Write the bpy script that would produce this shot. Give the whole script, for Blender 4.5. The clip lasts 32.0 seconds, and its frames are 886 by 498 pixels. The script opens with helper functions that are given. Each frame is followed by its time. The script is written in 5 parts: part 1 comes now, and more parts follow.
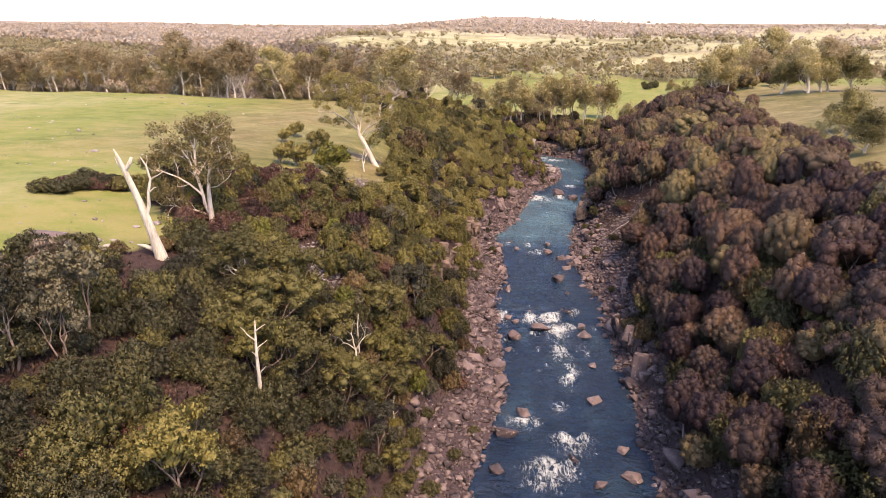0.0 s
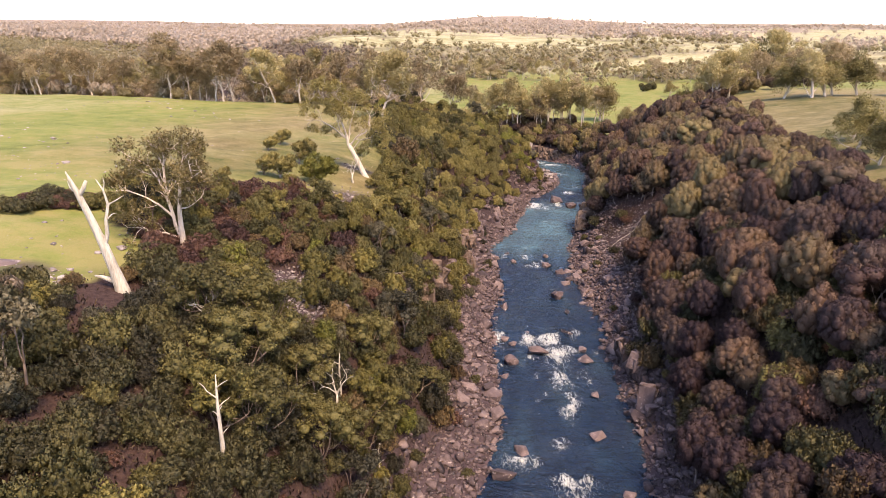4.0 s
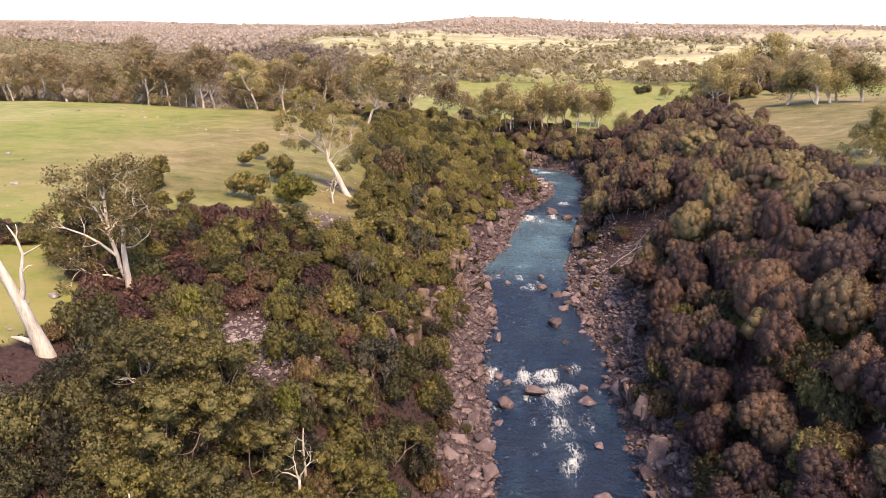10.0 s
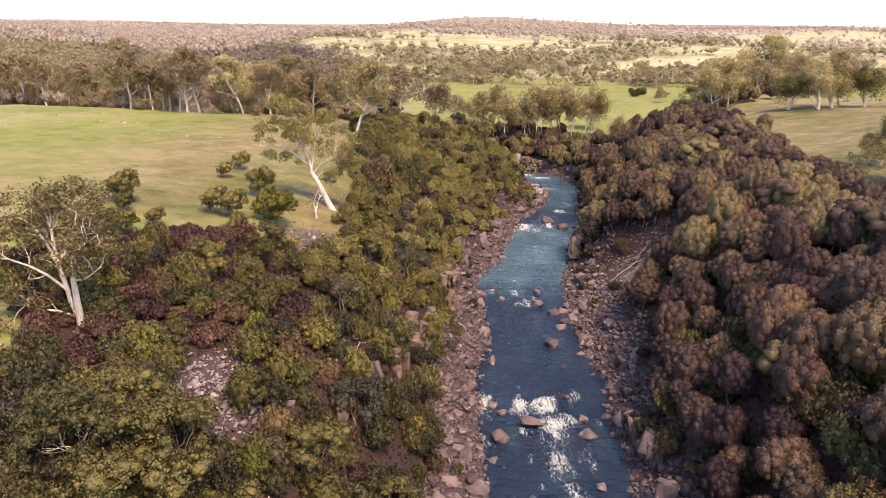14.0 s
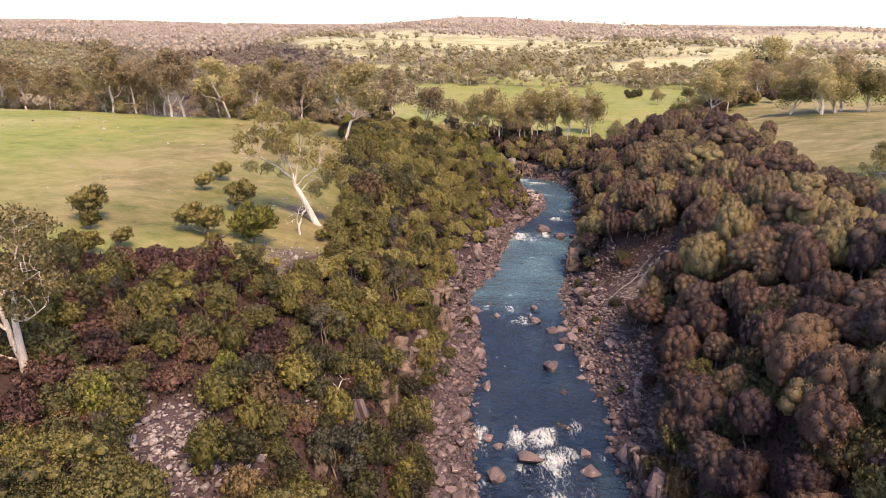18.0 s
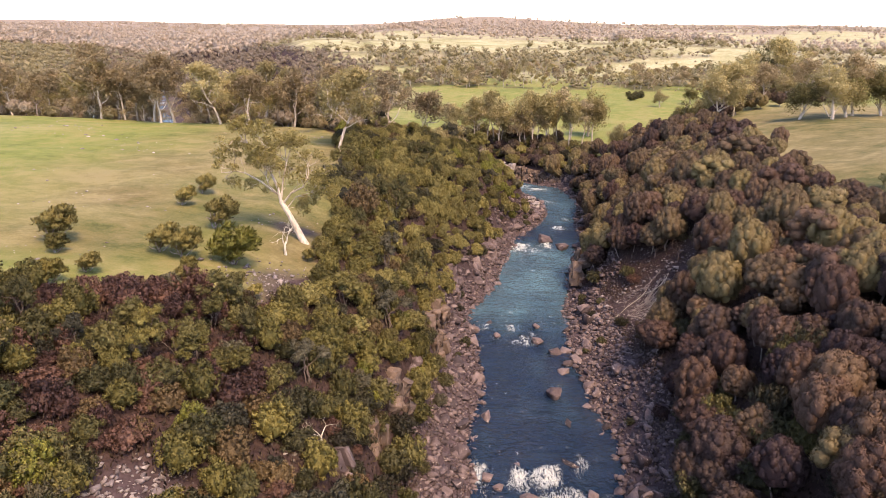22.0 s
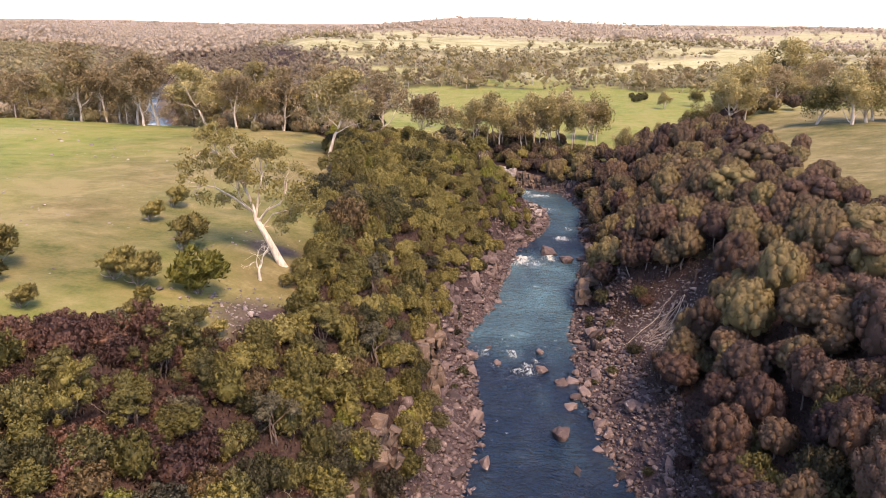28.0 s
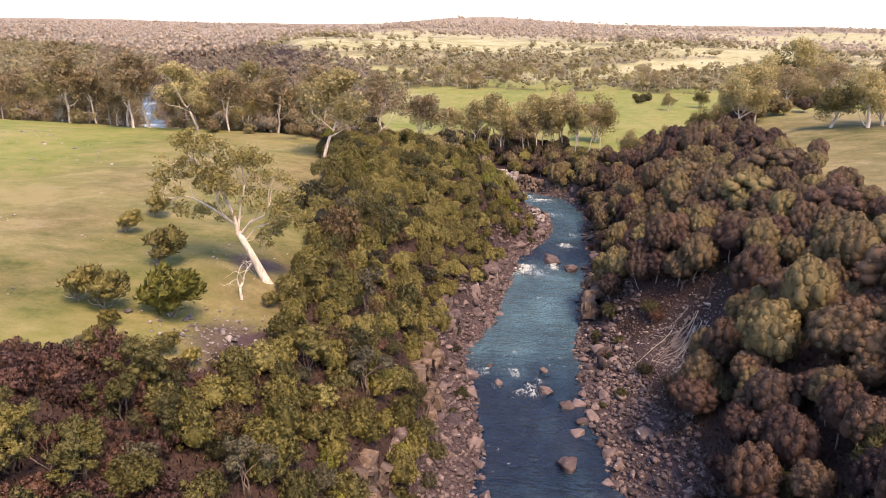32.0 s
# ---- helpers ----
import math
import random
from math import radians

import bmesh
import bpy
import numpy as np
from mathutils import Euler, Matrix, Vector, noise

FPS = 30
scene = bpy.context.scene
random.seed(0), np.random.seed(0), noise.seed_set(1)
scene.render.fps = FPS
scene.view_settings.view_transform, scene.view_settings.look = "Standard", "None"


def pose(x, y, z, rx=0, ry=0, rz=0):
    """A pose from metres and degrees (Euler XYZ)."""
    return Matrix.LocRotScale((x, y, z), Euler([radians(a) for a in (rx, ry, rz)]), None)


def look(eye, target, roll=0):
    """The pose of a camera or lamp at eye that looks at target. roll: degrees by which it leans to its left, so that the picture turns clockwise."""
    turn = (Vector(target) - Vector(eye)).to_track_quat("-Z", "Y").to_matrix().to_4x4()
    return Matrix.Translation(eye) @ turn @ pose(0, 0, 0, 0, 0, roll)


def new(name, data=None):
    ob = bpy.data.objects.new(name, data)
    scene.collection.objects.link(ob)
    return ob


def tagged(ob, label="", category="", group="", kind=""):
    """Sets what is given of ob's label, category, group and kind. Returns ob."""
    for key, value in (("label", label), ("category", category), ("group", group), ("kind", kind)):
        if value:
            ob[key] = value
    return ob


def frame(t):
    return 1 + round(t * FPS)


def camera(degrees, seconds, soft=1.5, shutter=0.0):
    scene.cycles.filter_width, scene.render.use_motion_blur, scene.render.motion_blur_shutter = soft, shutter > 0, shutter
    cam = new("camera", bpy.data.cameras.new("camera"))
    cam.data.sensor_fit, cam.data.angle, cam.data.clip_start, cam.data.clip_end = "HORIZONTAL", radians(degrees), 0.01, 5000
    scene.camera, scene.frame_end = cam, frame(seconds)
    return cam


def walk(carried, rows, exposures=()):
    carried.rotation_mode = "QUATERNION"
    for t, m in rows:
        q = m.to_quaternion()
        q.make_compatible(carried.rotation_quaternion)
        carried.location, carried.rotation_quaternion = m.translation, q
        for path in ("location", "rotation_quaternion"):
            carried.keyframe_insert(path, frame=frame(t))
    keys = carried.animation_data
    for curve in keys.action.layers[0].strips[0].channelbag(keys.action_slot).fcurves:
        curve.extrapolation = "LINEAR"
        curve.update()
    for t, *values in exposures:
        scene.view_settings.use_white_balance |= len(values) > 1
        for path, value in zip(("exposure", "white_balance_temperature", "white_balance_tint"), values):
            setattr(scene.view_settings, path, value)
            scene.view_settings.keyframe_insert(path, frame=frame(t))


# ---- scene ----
cam = camera(70.7, 32.0, soft=0.5)
PATH = [
    (0, (0.573, 4.671, 45.802), (0.376, 6.565, 45.193), 0.7),
    (3, (0.414, 9.845, 46.668), (0.226, 11.74, 46.057), 0.8),
    (6, (0.287, 15.045, 47.325), (0.11, 16.941, 46.714), 0.8),
    (9, (0.229, 20.127, 48.042), (0.062, 22.024, 47.432), 0.8),
    (11, (0.197, 23.541, 48.571), (0.039, 25.439, 47.96), 0.8),
    (13, (0.151, 27.036, 48.967), (0.003, 28.935, 48.357), 0.9),
    (17, (0.042, 33.946, 49.859), (-0.087, 35.846, 49.248), 0.9),
    (19, (-0.037, 37.294, 50.26), (-0.16, 39.194, 49.65), 1.0),
    (21, (0.031, 40.81, 50.739), (-0.094, 42.711, 50.129), 0.8),
    (23, (0.092, 44.317, 51.118), (-0.034, 46.218, 50.508), 0.9),
    (25, (0.045, 47.904, 51.107), (-0.081, 49.805, 50.497), 1.0),
    (28, (0.028, 53.193, 51.006), (-0.096, 55.094, 50.396), 1.0),
    (30, (-0.045, 56.449, 51.032), (-0.169, 58.349, 50.421), 1.0),
    (32, (0.0, 59.918, 50.976), (-0.127, 61.818, 50.366), 1.1),
]
walk(cam, [(t, look(eye, target, roll)) for t, eye, target, roll in PATH], [(0, 2.1, 7550, 30), (32, 1.98, 7550, 30)])

# ---- light ----
SUN_ELEV, SUN_DX, SUN_DY = radians(58), 0.6, -0.8
world = bpy.data.worlds.new("world")
scene.world = world
world.use_nodes = True
wt = world.node_tree
sky = wt.nodes.new("ShaderNodeTexSky")
sky.sky_type, sky.sun_disc = "NISHITA", False
sky.sun_elevation, sky.sun_rotation = SUN_ELEV, math.atan2(SUN_DX, SUN_DY)
sky.air_density, sky.dust_density, sky.ozone_density = 1.0, 1.0, 2.6
wt.links.new(sky.outputs[0], wt.nodes["Background"].inputs[0])
wt.nodes["Background"].inputs[1].default_value = 0.15
sun = new("sun", bpy.data.lights.new("sun", "SUN"))
sun.data.energy, sun.data.angle, sun.data.color = 2.0, radians(20), (1.0, 0.81, 0.54)
sun.matrix_world = look((SUN_DX * 500, SUN_DY * 500, 500 * math.tan(SUN_ELEV)), (0, 0, 0))


# ---- materials ----
class Mat:
    """A node material with one Principled surface."""

    def __init__(self, name, rough=0.8, spec=0.3):
        self.m = bpy.data.materials.new(name)
        self.m.use_nodes = True
        self.t = self.m.node_tree
        self.b = self.t.nodes["Principled BSDF"]
        self.b.inputs["Roughness"].default_value = rough
        self.b.inputs["Specular IOR Level"].default_value = spec
        self.pos = self.node("ShaderNodeTexCoord").outputs["Object"]

    def node(self, kind, **values):
        n = self.t.nodes.new(kind)
        for k, v in values.items():
            n.inputs[k].default_value = v
        return n

    def link(self, a, b):
        self.t.links.new(a, b)

    def noise(self, scale, detail=3.0, rough=0.55, stretch=None, pos=None):
        n = self.node("ShaderNodeTexNoise", Scale=scale, Detail=detail, Roughness=rough)
        src = pos or self.pos
        if stretch:
            mp = self.node("ShaderNodeMapping", Scale=stretch)
            self.link(src, mp.inputs[0])
            src = mp.outputs[0]
        self.link(src, n.inputs["Vector"])
        return n.outputs["Fac"]

    def ramp(self, fac, *stops):
        n = self.node("ShaderNodeValToRGB")
        e = n.color_ramp.elements
        while len(e) < len(stops):
            e.new(0.5)
        for el, (p, c) in zip(e, stops):
            el.position, el.color = p, (*c, 1) if isinstance(c, tuple) else (c, c, c, 1)
        self.link(fac, n.inputs[0])
        return n.outputs[0]

    def mix(self, fac, a, b, blend="MIX"):
        n = self.t.nodes.new("ShaderNodeMix")
        n.data_type, n.blend_type = "RGBA", blend
        for s, v in ((n.inputs[0], fac), (n.inputs[6], a), (n.inputs[7], b)):
            if isinstance(v, (int, float)):
                s.default_value = v
            elif isinstance(v, tuple):
                s.default_value = (*v, 1)
            else:
                self.link(v, s)
        return n.outputs[2]

    def math(self, op, a, b=0.0, c=0.0):
        n = self.t.nodes.new("ShaderNodeMath")
        n.operation = op
        for s, v in zip(n.inputs, (a, b, c)):
            if isinstance(v, (int, float)):
                s.default_value = v
            else:
                self.link(v, s)
        return n.outputs[0]

    def attr(self, name):
        n = self.t.nodes.new("ShaderNodeAttribute")
        n.attribute_name = name
        return n.outputs["Fac"]

    def colour(self, c):
        self.link(c, self.b.inputs["Base Color"])

    def bump(self, fac, strength, distance):
        n = self.node("ShaderNodeBump", Strength=strength, Distance=distance)
        self.link(fac, n.inputs["Height"])
        self.link(n.outputs[0], self.b.inputs["Normal"])


def leaf_material(name, dark, mid, light, glow=0.22, vary=0.24, grain=0.35, patch_scale=0.7):
    a = Mat(name, 0.62, 0.25)
    isl = a.node("ShaderNodeNewGeometry").outputs["Random Per Island"]
    rnd = a.node("ShaderNodeObjectInfo").outputs["Random"]
    patch = a.noise(patch_scale, 2.0)
    f = a.math("MULTIPLY_ADD", isl, vary, a.math("MULTIPLY_ADD", rnd, 0.95 - vary, a.math("MULTIPLY_ADD", patch, 0.5, -0.22)))
    c = a.ramp(f, (0.05, dark), (0.5, mid), (0.95, light))
    c = a.mix(grain, c, a.ramp(a.noise(5.5, 4.0, 0.7), (0.3, 0.3), (0.5, 0.9), (0.72, 1.7)), "MULTIPLY")
    a.colour(c)
    tr = a.node("ShaderNodeBsdfTranslucent")
    a.link(c, tr.inputs[0])
    mx = a.node("ShaderNodeMixShader", Fac=glow)
    a.link(a.b.outputs[0], mx.inputs[1])
    a.link(tr.outputs[0], mx.inputs[2])
    a.link(mx.outputs[0], a.t.nodes["Material Output"].inputs[0])
    return a.m


def bark_material(name, dark, light, scale=3.0):
    a = Mat(name, 0.85, 0.2)
    n1 = a.noise(scale, 5.0, 0.6, (1, 1, 0.25))
    n2 = a.noise(scale * 6, 3.0, 0.6, (1, 1, 0.15))
    a.colour(a.mix(n2, a.ramp(n1, (0.3, dark), (0.62, light)), light, "MULTIPLY"))
    a.colour(a.ramp(a.math("MULTIPLY_ADD", n2, 0.35, a.math("MULTIPLY", n1, 0.65)), (0.32, dark), (0.6, light)))
    a.bump(n2, 0.5, 0.03)
    return a.m


def rock_material(name, dark, mid, light, lichen):
    a = Mat(name, 0.82, 0.3)
    rnd = a.node("ShaderNodeObjectInfo").outputs["Random"]
    isl = a.node("ShaderNodeNewGeometry").outputs["Random Per Island"]
    n1 = a.noise(0.9, 6.0, 0.6)
    n2 = a.noise(7.0, 4.0, 0.6)
    f = a.math("MULTIPLY_ADD", n1, 0.7, a.math("MULTIPLY_ADD", isl, 0.45, a.math("MULTIPLY_ADD", rnd, 0.25, -0.16)))
    c = a.ramp(f, (0.22, dark), (0.52, mid), (0.9, light))
    spots = a.ramp(a.noise(2.6, 5.0, 0.7), (0.6, 0.0), (0.68, 0.85))
    c = a.mix(spots, c, lichen)
    a.colour(a.mix(0.35, c, a.ramp(n2, (0.3, 0.35), (0.7, 1.0)), "MULTIPLY"))
    a.bump(a.math("ADD", n2, a.math("MULTIPLY", n1, 1.5)), 0.6, 0.12)
    return a.m


OLIVE = leaf_material("olive_leaves", (0.028, 0.029, 0.012), (0.074, 0.071, 0.025), (0.150, 0.134, 0.044))
WATTLE = leaf_material("wattle_leaves", (0.052, 0.050, 0.015), (0.115, 0.104, 0.029), (0.205, 0.176, 0.050))
HEATH = leaf_material("heath_leaves", (0.034, 0.019, 0.017), (0.082, 0.043, 0.034), (0.150, 0.084, 0.058))
BROWN = leaf_material("brown_olive_leaves", (0.046, 0.031, 0.016), (0.105, 0.074, 0.035), (0.190, 0.134, 0.058))
BLUEGREEN = leaf_material("grey_green_leaves", (0.027, 0.028, 0.018), (0.068, 0.066, 0.041), (0.135, 0.122, 0.072))
BRIGHT = leaf_material("bright_green_leaves", (0.050, 0.056, 0.012), (0.125, 0.130, 0.026), (0.220, 0.218, 0.042))
GREEN = leaf_material("dark_green_leaves", (0.024, 0.022, 0.014), (0.050, 0.049, 0.022), (0.104, 0.096, 0.036))
SHEOAK = leaf_material("she_oak_needles", (0.047, 0.028, 0.025), (0.098, 0.070, 0.040), (0.180, 0.146, 0.062), 0.15, 0.1, 0.25)
# Darker copy of the she-oak needles: near-slope shade put into the colour
SHADEOAK = leaf_material("shaded_she_oak_needles", (0.020, 0.011, 0.013), (0.038, 0.023, 0.023), (0.066, 0.045, 0.035), 0.15, 0.1, 0.25)
RUST = leaf_material("rusty_needles", (0.043, 0.024, 0.021), (0.086, 0.052, 0.037), (0.142, 0.094, 0.054), 0.15, 0.1, 0.25)
TEATREE = leaf_material("yellow_olive_leaves", (0.042, 0.040, 0.014), (0.090, 0.082, 0.026), (0.170, 0.150, 0.046))
GUM = leaf_material("gum_leaves", (0.110, 0.094, 0.034), (0.215, 0.184, 0.062), (0.340, 0.290, 0.105), 0.38)
GUMDARK = leaf_material("dense_gum_leaves", (0.080, 0.074, 0.028), (0.165, 0.148, 0.055), (0.280, 0.246, 0.092), 0.35)
RIMLEAF = leaf_material("brown_olive_gum_leaves", (0.058, 0.048, 0.021), (0.118, 0.096, 0.038), (0.200, 0.162, 0.066), 0.35)
# Gum leaves for distant trees, with the haze put into their base colour
HAZEGUM = leaf_material("hazed_gum_leaves", (0.200, 0.168, 0.076), (0.330, 0.282, 0.126), (0.470, 0.405, 0.190), 0.45)
HAZERED = leaf_material("hazed_reddish_leaves", (0.185, 0.142, 0.082), (0.295, 0.236, 0.132), (0.410, 0.338, 0.195), 0.45)
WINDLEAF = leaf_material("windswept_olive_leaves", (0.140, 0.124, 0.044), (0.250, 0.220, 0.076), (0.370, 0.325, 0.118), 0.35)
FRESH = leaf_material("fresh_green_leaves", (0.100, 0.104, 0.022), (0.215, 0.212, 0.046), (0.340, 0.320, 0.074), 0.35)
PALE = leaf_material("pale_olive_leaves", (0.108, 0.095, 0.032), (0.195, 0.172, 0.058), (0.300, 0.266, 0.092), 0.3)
# Distant foliage: haze is painted in as paler, flatter colour and more translucency
MIDLEAF = leaf_material("hazed_middle_leaves", (0.200, 0.176, 0.092), (0.310, 0.268, 0.145), (0.420, 0.365, 0.205), 0.45, 0.3, 0.12, 0.04)
SPURLEAF = leaf_material("hazed_she_oak_needles", (0.190, 0.154, 0.112), (0.265, 0.218, 0.154), (0.345, 0.290, 0.205), 0.4, 0.3, 0.12, 0.05)
FARLEAF = leaf_material("hazed_far_leaves", (0.360, 0.300, 0.230), (0.420, 0.354, 0.272), (0.480, 0.408, 0.316), 0.5, 0.25, 0.05, 0.02)
DRYTWIG = leaf_material("dry_twigs", (0.07, 0.048, 0.038), (0.13, 0.09, 0.07), (0.22, 0.165, 0.13))
DRYPALE = leaf_material("dry_pale_twigs", (0.14, 0.11, 0.08), (0.22, 0.18, 0.13), (0.32, 0.27, 0.2))
PALE_BARK = bark_material("pale_gum_bark", (0.2, 0.16, 0.12), (0.48, 0.42, 0.335))
WHITE_BARK = bark_material("bleached_wood", (0.17, 0.145, 0.105), (0.45, 0.425, 0.34), 1.6)
GREY_BARK = bark_material("grey_wood", (0.1, 0.08, 0.07), (0.27, 0.23, 0.2))
DARK_BARK = bark_material("dark_bark", (0.05, 0.038, 0.03), (0.15, 0.115, 0.09))
ROCK = rock_material("pinkish_river_rock", (0.018, 0.014, 0.014), (0.066, 0.048, 0.047), (0.185, 0.14, 0.125), (0.38, 0.33, 0.29))
CLIFF = rock_material("orange_cliff_rock", (0.028, 0.021, 0.018), (0.085, 0.061, 0.045), (0.19, 0.132, 0.092), (0.34, 0.29, 0.23))
GREYROCK = rock_material("grey_lichen_rock", (0.08, 0.07, 0.064), (0.2, 0.175, 0.155), (0.36, 0.325, 0.285), (0.48, 0.45, 0.4))

SCREE = rock_material("grey_scree", (0.06, 0.05, 0.048), (0.16, 0.134, 0.126), (0.32, 0.28, 0.25), (0.5, 0.46, 0.41))


def make_ground_material():
    a = Mat("ground_cover", 0.95, 0.15)
    p = a.node("ShaderNodeTexCoord").outputs["Object"]
    big, mid = a.noise(0.03, 5.0, 0.62, (0.8, 1.2, 1), p), a.noise(0.24, 6.0, 0.68, (0.85, 1.15, 1), p)
    fine = a.noise(2.2, 4.0, 0.65, None, p)
    blend = a.math("MULTIPLY_ADD", mid, 0.55, a.math("MULTIPLY_ADD", fine, 0.18, a.math("MULTIPLY", big, 0.55)))
    lush = a.ramp(blend, (0.5, (0.074, 0.096, 0.021)), (0.6, (0.114, 0.134, 0.032)), (0.72, (0.158, 0.149, 0.052)))
    dry = a.ramp(blend, (0.5, (0.125, 0.130, 0.052)), (0.6, (0.205, 0.200, 0.102)), (0.74, (0.310, 0.290, 0.178)))
    worn = a.ramp(blend, (0.5, (0.045, 0.05, 0.015)), (0.58, (0.084, 0.076, 0.028)), (0.65, (0.112, 0.093, 0.04)), (0.74, (0.156, 0.132, 0.062)))
    c = a.mix(a.attr("worn"), a.mix(a.attr("dry"), lush, dry), worn)
    bare = a.ramp(a.math("MULTIPLY_ADD", mid, 0.6, a.math("MULTIPLY", a.noise(0.5, 5.0, 0.65, (0.8, 1.2, 1), p), 0.5)), (0.67, 0.0), (0.75, 0.5))
    c = a.mix(bare, c, (0.2, 0.165, 0.085))
    # Leaf litter, with the shade between the bushes put into its colour
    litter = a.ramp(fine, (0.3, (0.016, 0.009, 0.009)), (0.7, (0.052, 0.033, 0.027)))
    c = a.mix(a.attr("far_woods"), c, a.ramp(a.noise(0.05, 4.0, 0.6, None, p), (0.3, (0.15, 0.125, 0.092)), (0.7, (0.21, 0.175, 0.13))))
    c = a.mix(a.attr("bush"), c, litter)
    stone = a.ramp(a.math("MULTIPLY_ADD", fine, 0.6, a.math("MULTIPLY", mid, 0.4)), (0.3, (0.018, 0.013, 0.014)), (0.7, (0.075, 0.054, 0.055)))
    c = a.mix(a.attr("rocky"), c, stone)
    a.colour(c)
    a.bump(fine, 0.7, 0.25)
    return a.m


def make_water_material():
    a = Mat("river_water", 0.09, 0.3)
    p = a.node("ShaderNodeTexCoord").outputs["Object"]
    ripple = a.noise(1.5, 5.0, 0.62, (1.1, 0.6, 1), p)
    swell = a.noise(0.36, 2.0, 0.5, (0.7, 1.0, 1), p)
    crest = a.math("ABSOLUTE", a.math("MULTIPLY_ADD", a.noise(0.62, 3.0, 0.55, (0.8, 1.3, 1), p), 2.0, -1.0))
    froth = a.noise(2.2, 6.0, 0.7, (1.3, 0.55, 1), p)
    curl = a.node("ShaderNodeTexNoise", Scale=0.95, Detail=4.0, Roughness=0.6, Distortion=1.6)
    stretch = a.node("ShaderNodeMapping", Scale=(1.2, 0.5, 1))
    a.link(p, stretch.inputs[0])
    a.link(stretch.outputs[0], curl.inputs["Vector"])
    lace = a.math("SUBTRACT", 1.0, a.math("MULTIPLY", a.math("ABSOLUTE", a.math("MULTIPLY_ADD", curl.outputs["Fac"], 2.0, -1.0)), 5.0))
    foam = a.attr("foam")
    both = a.math("MULTIPLY_ADD", froth, 1.3, a.math("MULTIPLY_ADD", lace, 0.4, a.math("MULTIPLY_ADD", foam, 0.85, -1.22)))
    f = a.ramp(a.math("MULTIPLY", both, a.math("MINIMUM", a.math("MULTIPLY", foam, 5.0), 1.0)), (0.0, 0.0), (0.2, 0.3), (0.6, 1.0))
    # Lighter teal: shallow water plus sky reflection put into the base colour
    c = a.mix(f, a.mix(a.attr("shallow_sheen"), (0.004, 0.014, 0.031), (0.06, 0.13, 0.155)), (0.37, 0.405, 0.375))
    a.colour(c)
    a.link(a.math("MULTIPLY_ADD", f, 0.6, 0.07), a.b.inputs["Roughness"])
    a.bump(a.math("ADD", a.math("MULTIPLY_ADD", crest, -0.8, ripple), a.math("MULTIPLY", swell, 1.6)), 1.0, 0.75)
    return a.m


GROUND_MAT, WATER_MAT = make_ground_material(), make_water_material()


# ---- plan: river, heights ----
# centre line and half width of the river, upstream
RIVER = np.array([
    (7.8, -80, 10.5), (7.8, 40, 10.4), (8.2, 62, 10.2), (10.2, 81, 8.6), (9.6, 92, 8.8), (9.2, 104, 9.2), (9.0, 116, 8.8),
    (9.0, 130, 8.0), (7.9, 150, 8.7), (7.6, 160, 8.9), (10.8, 172, 8.2), (13.2, 187, 8.2), (16.2, 202, 8.3), (20.4, 219, 7.2),
    (23.6, 232, 5.0), (25.8, 246, 4.8), (26.6, 262, 6.4), (21.0, 279, 8.5), (0, 291, 8.5), (-35, 318, 8), (-100, 352, 8),
    (-165, 400, 9), (-215, 455, 10), (-262, 530, 12), (-330, 670, 12), (-430, 900, 12)])


def smooth(a, b, x):
    t = np.clip((x - a) / (b - a), 0, 1)
    return t * t * (3 - 2 * t)


def vnoise(x, y, size, seed=0):
    """Smooth random heights in -1..1 on a lattice of that size."""
    x, y = np.asarray(x, float) / size + seed * 17.3, np.asarray(y, float) / size - seed * 9.7
    i, j = np.floor(x), np.floor(y)
    u, v = x - i, y - j
    u, v = u * u * (3 - 2 * u), v * v * (3 - 2 * v)

    def h(a, b):
        s = np.sin(a * 127.1 + b * 311.7 + seed * 74.7) * 43758.5453
        return (s - np.floor(s)) * 2 - 1
    return (h(i, j) * (1 - u) + h(i + 1, j) * u) * (1 - v) + (h(i, j + 1) * (1 - u) + h(i + 1, j + 1) * u) * v


def river_field(x, y):
    """Distance from the water's edge (negative on the water), and whether a place lies on the right bank, looking upstream."""
    x, y = np.asarray(x, float), np.asarray(y, float)
    best, right = np.full(x.shape, 1e9), np.zeros(x.shape, bool)
    for (ax, ay, ar), (bx, by, br) in zip(RIVER[:-1], RIVER[1:]):
        ex, ey = bx - ax, by - ay
        t = np.clip(((x - ax) * ex + (y - ay) * ey) / (ex * ex + ey * ey), 0, 1)
        d = np.hypot(x - ax - t * ex, y - ay - t * ey) - (ar + t * (br - ar))
        near = d < best
        best = np.where(near, d, best)
        right = np.where(near, ex * (y - ay) - ey * (x - ax) < 0, right)
    return best, right


LEFT_D, LEFT_Z = (-9, -2, 0, 3, 7, 9, 11.5, 16, 24, 36, 60, 110, 170), (-1.6, -0.7, 0, 1.1, 3.2, 7.5, 12, 17, 20.6, 24.4, 26.6, 28.2, 29)
RIGHT_D, RIGHT_Z = (-9, -2, 0, 4, 8, 11, 16, 22, 32, 50, 75, 130), (-1.6, -0.7, 0, 1.4, 3.6, 7.5, 13.5, 18.5, 23, 28.5, 33, 35)
NORTH_D, NORTH_Z = (-9, -2, 0, 3, 5, 14, 30, 60, 200), (-1.6, -0.7, 0, 2, 5.5, 8.5, 11, 12, 14)


STEEP_R = ((40, 100, 115, 126, 160, 172, 240, 270), (4.5, 4.0, 2.5, 0, 0, 4.5, 4.5, 3))


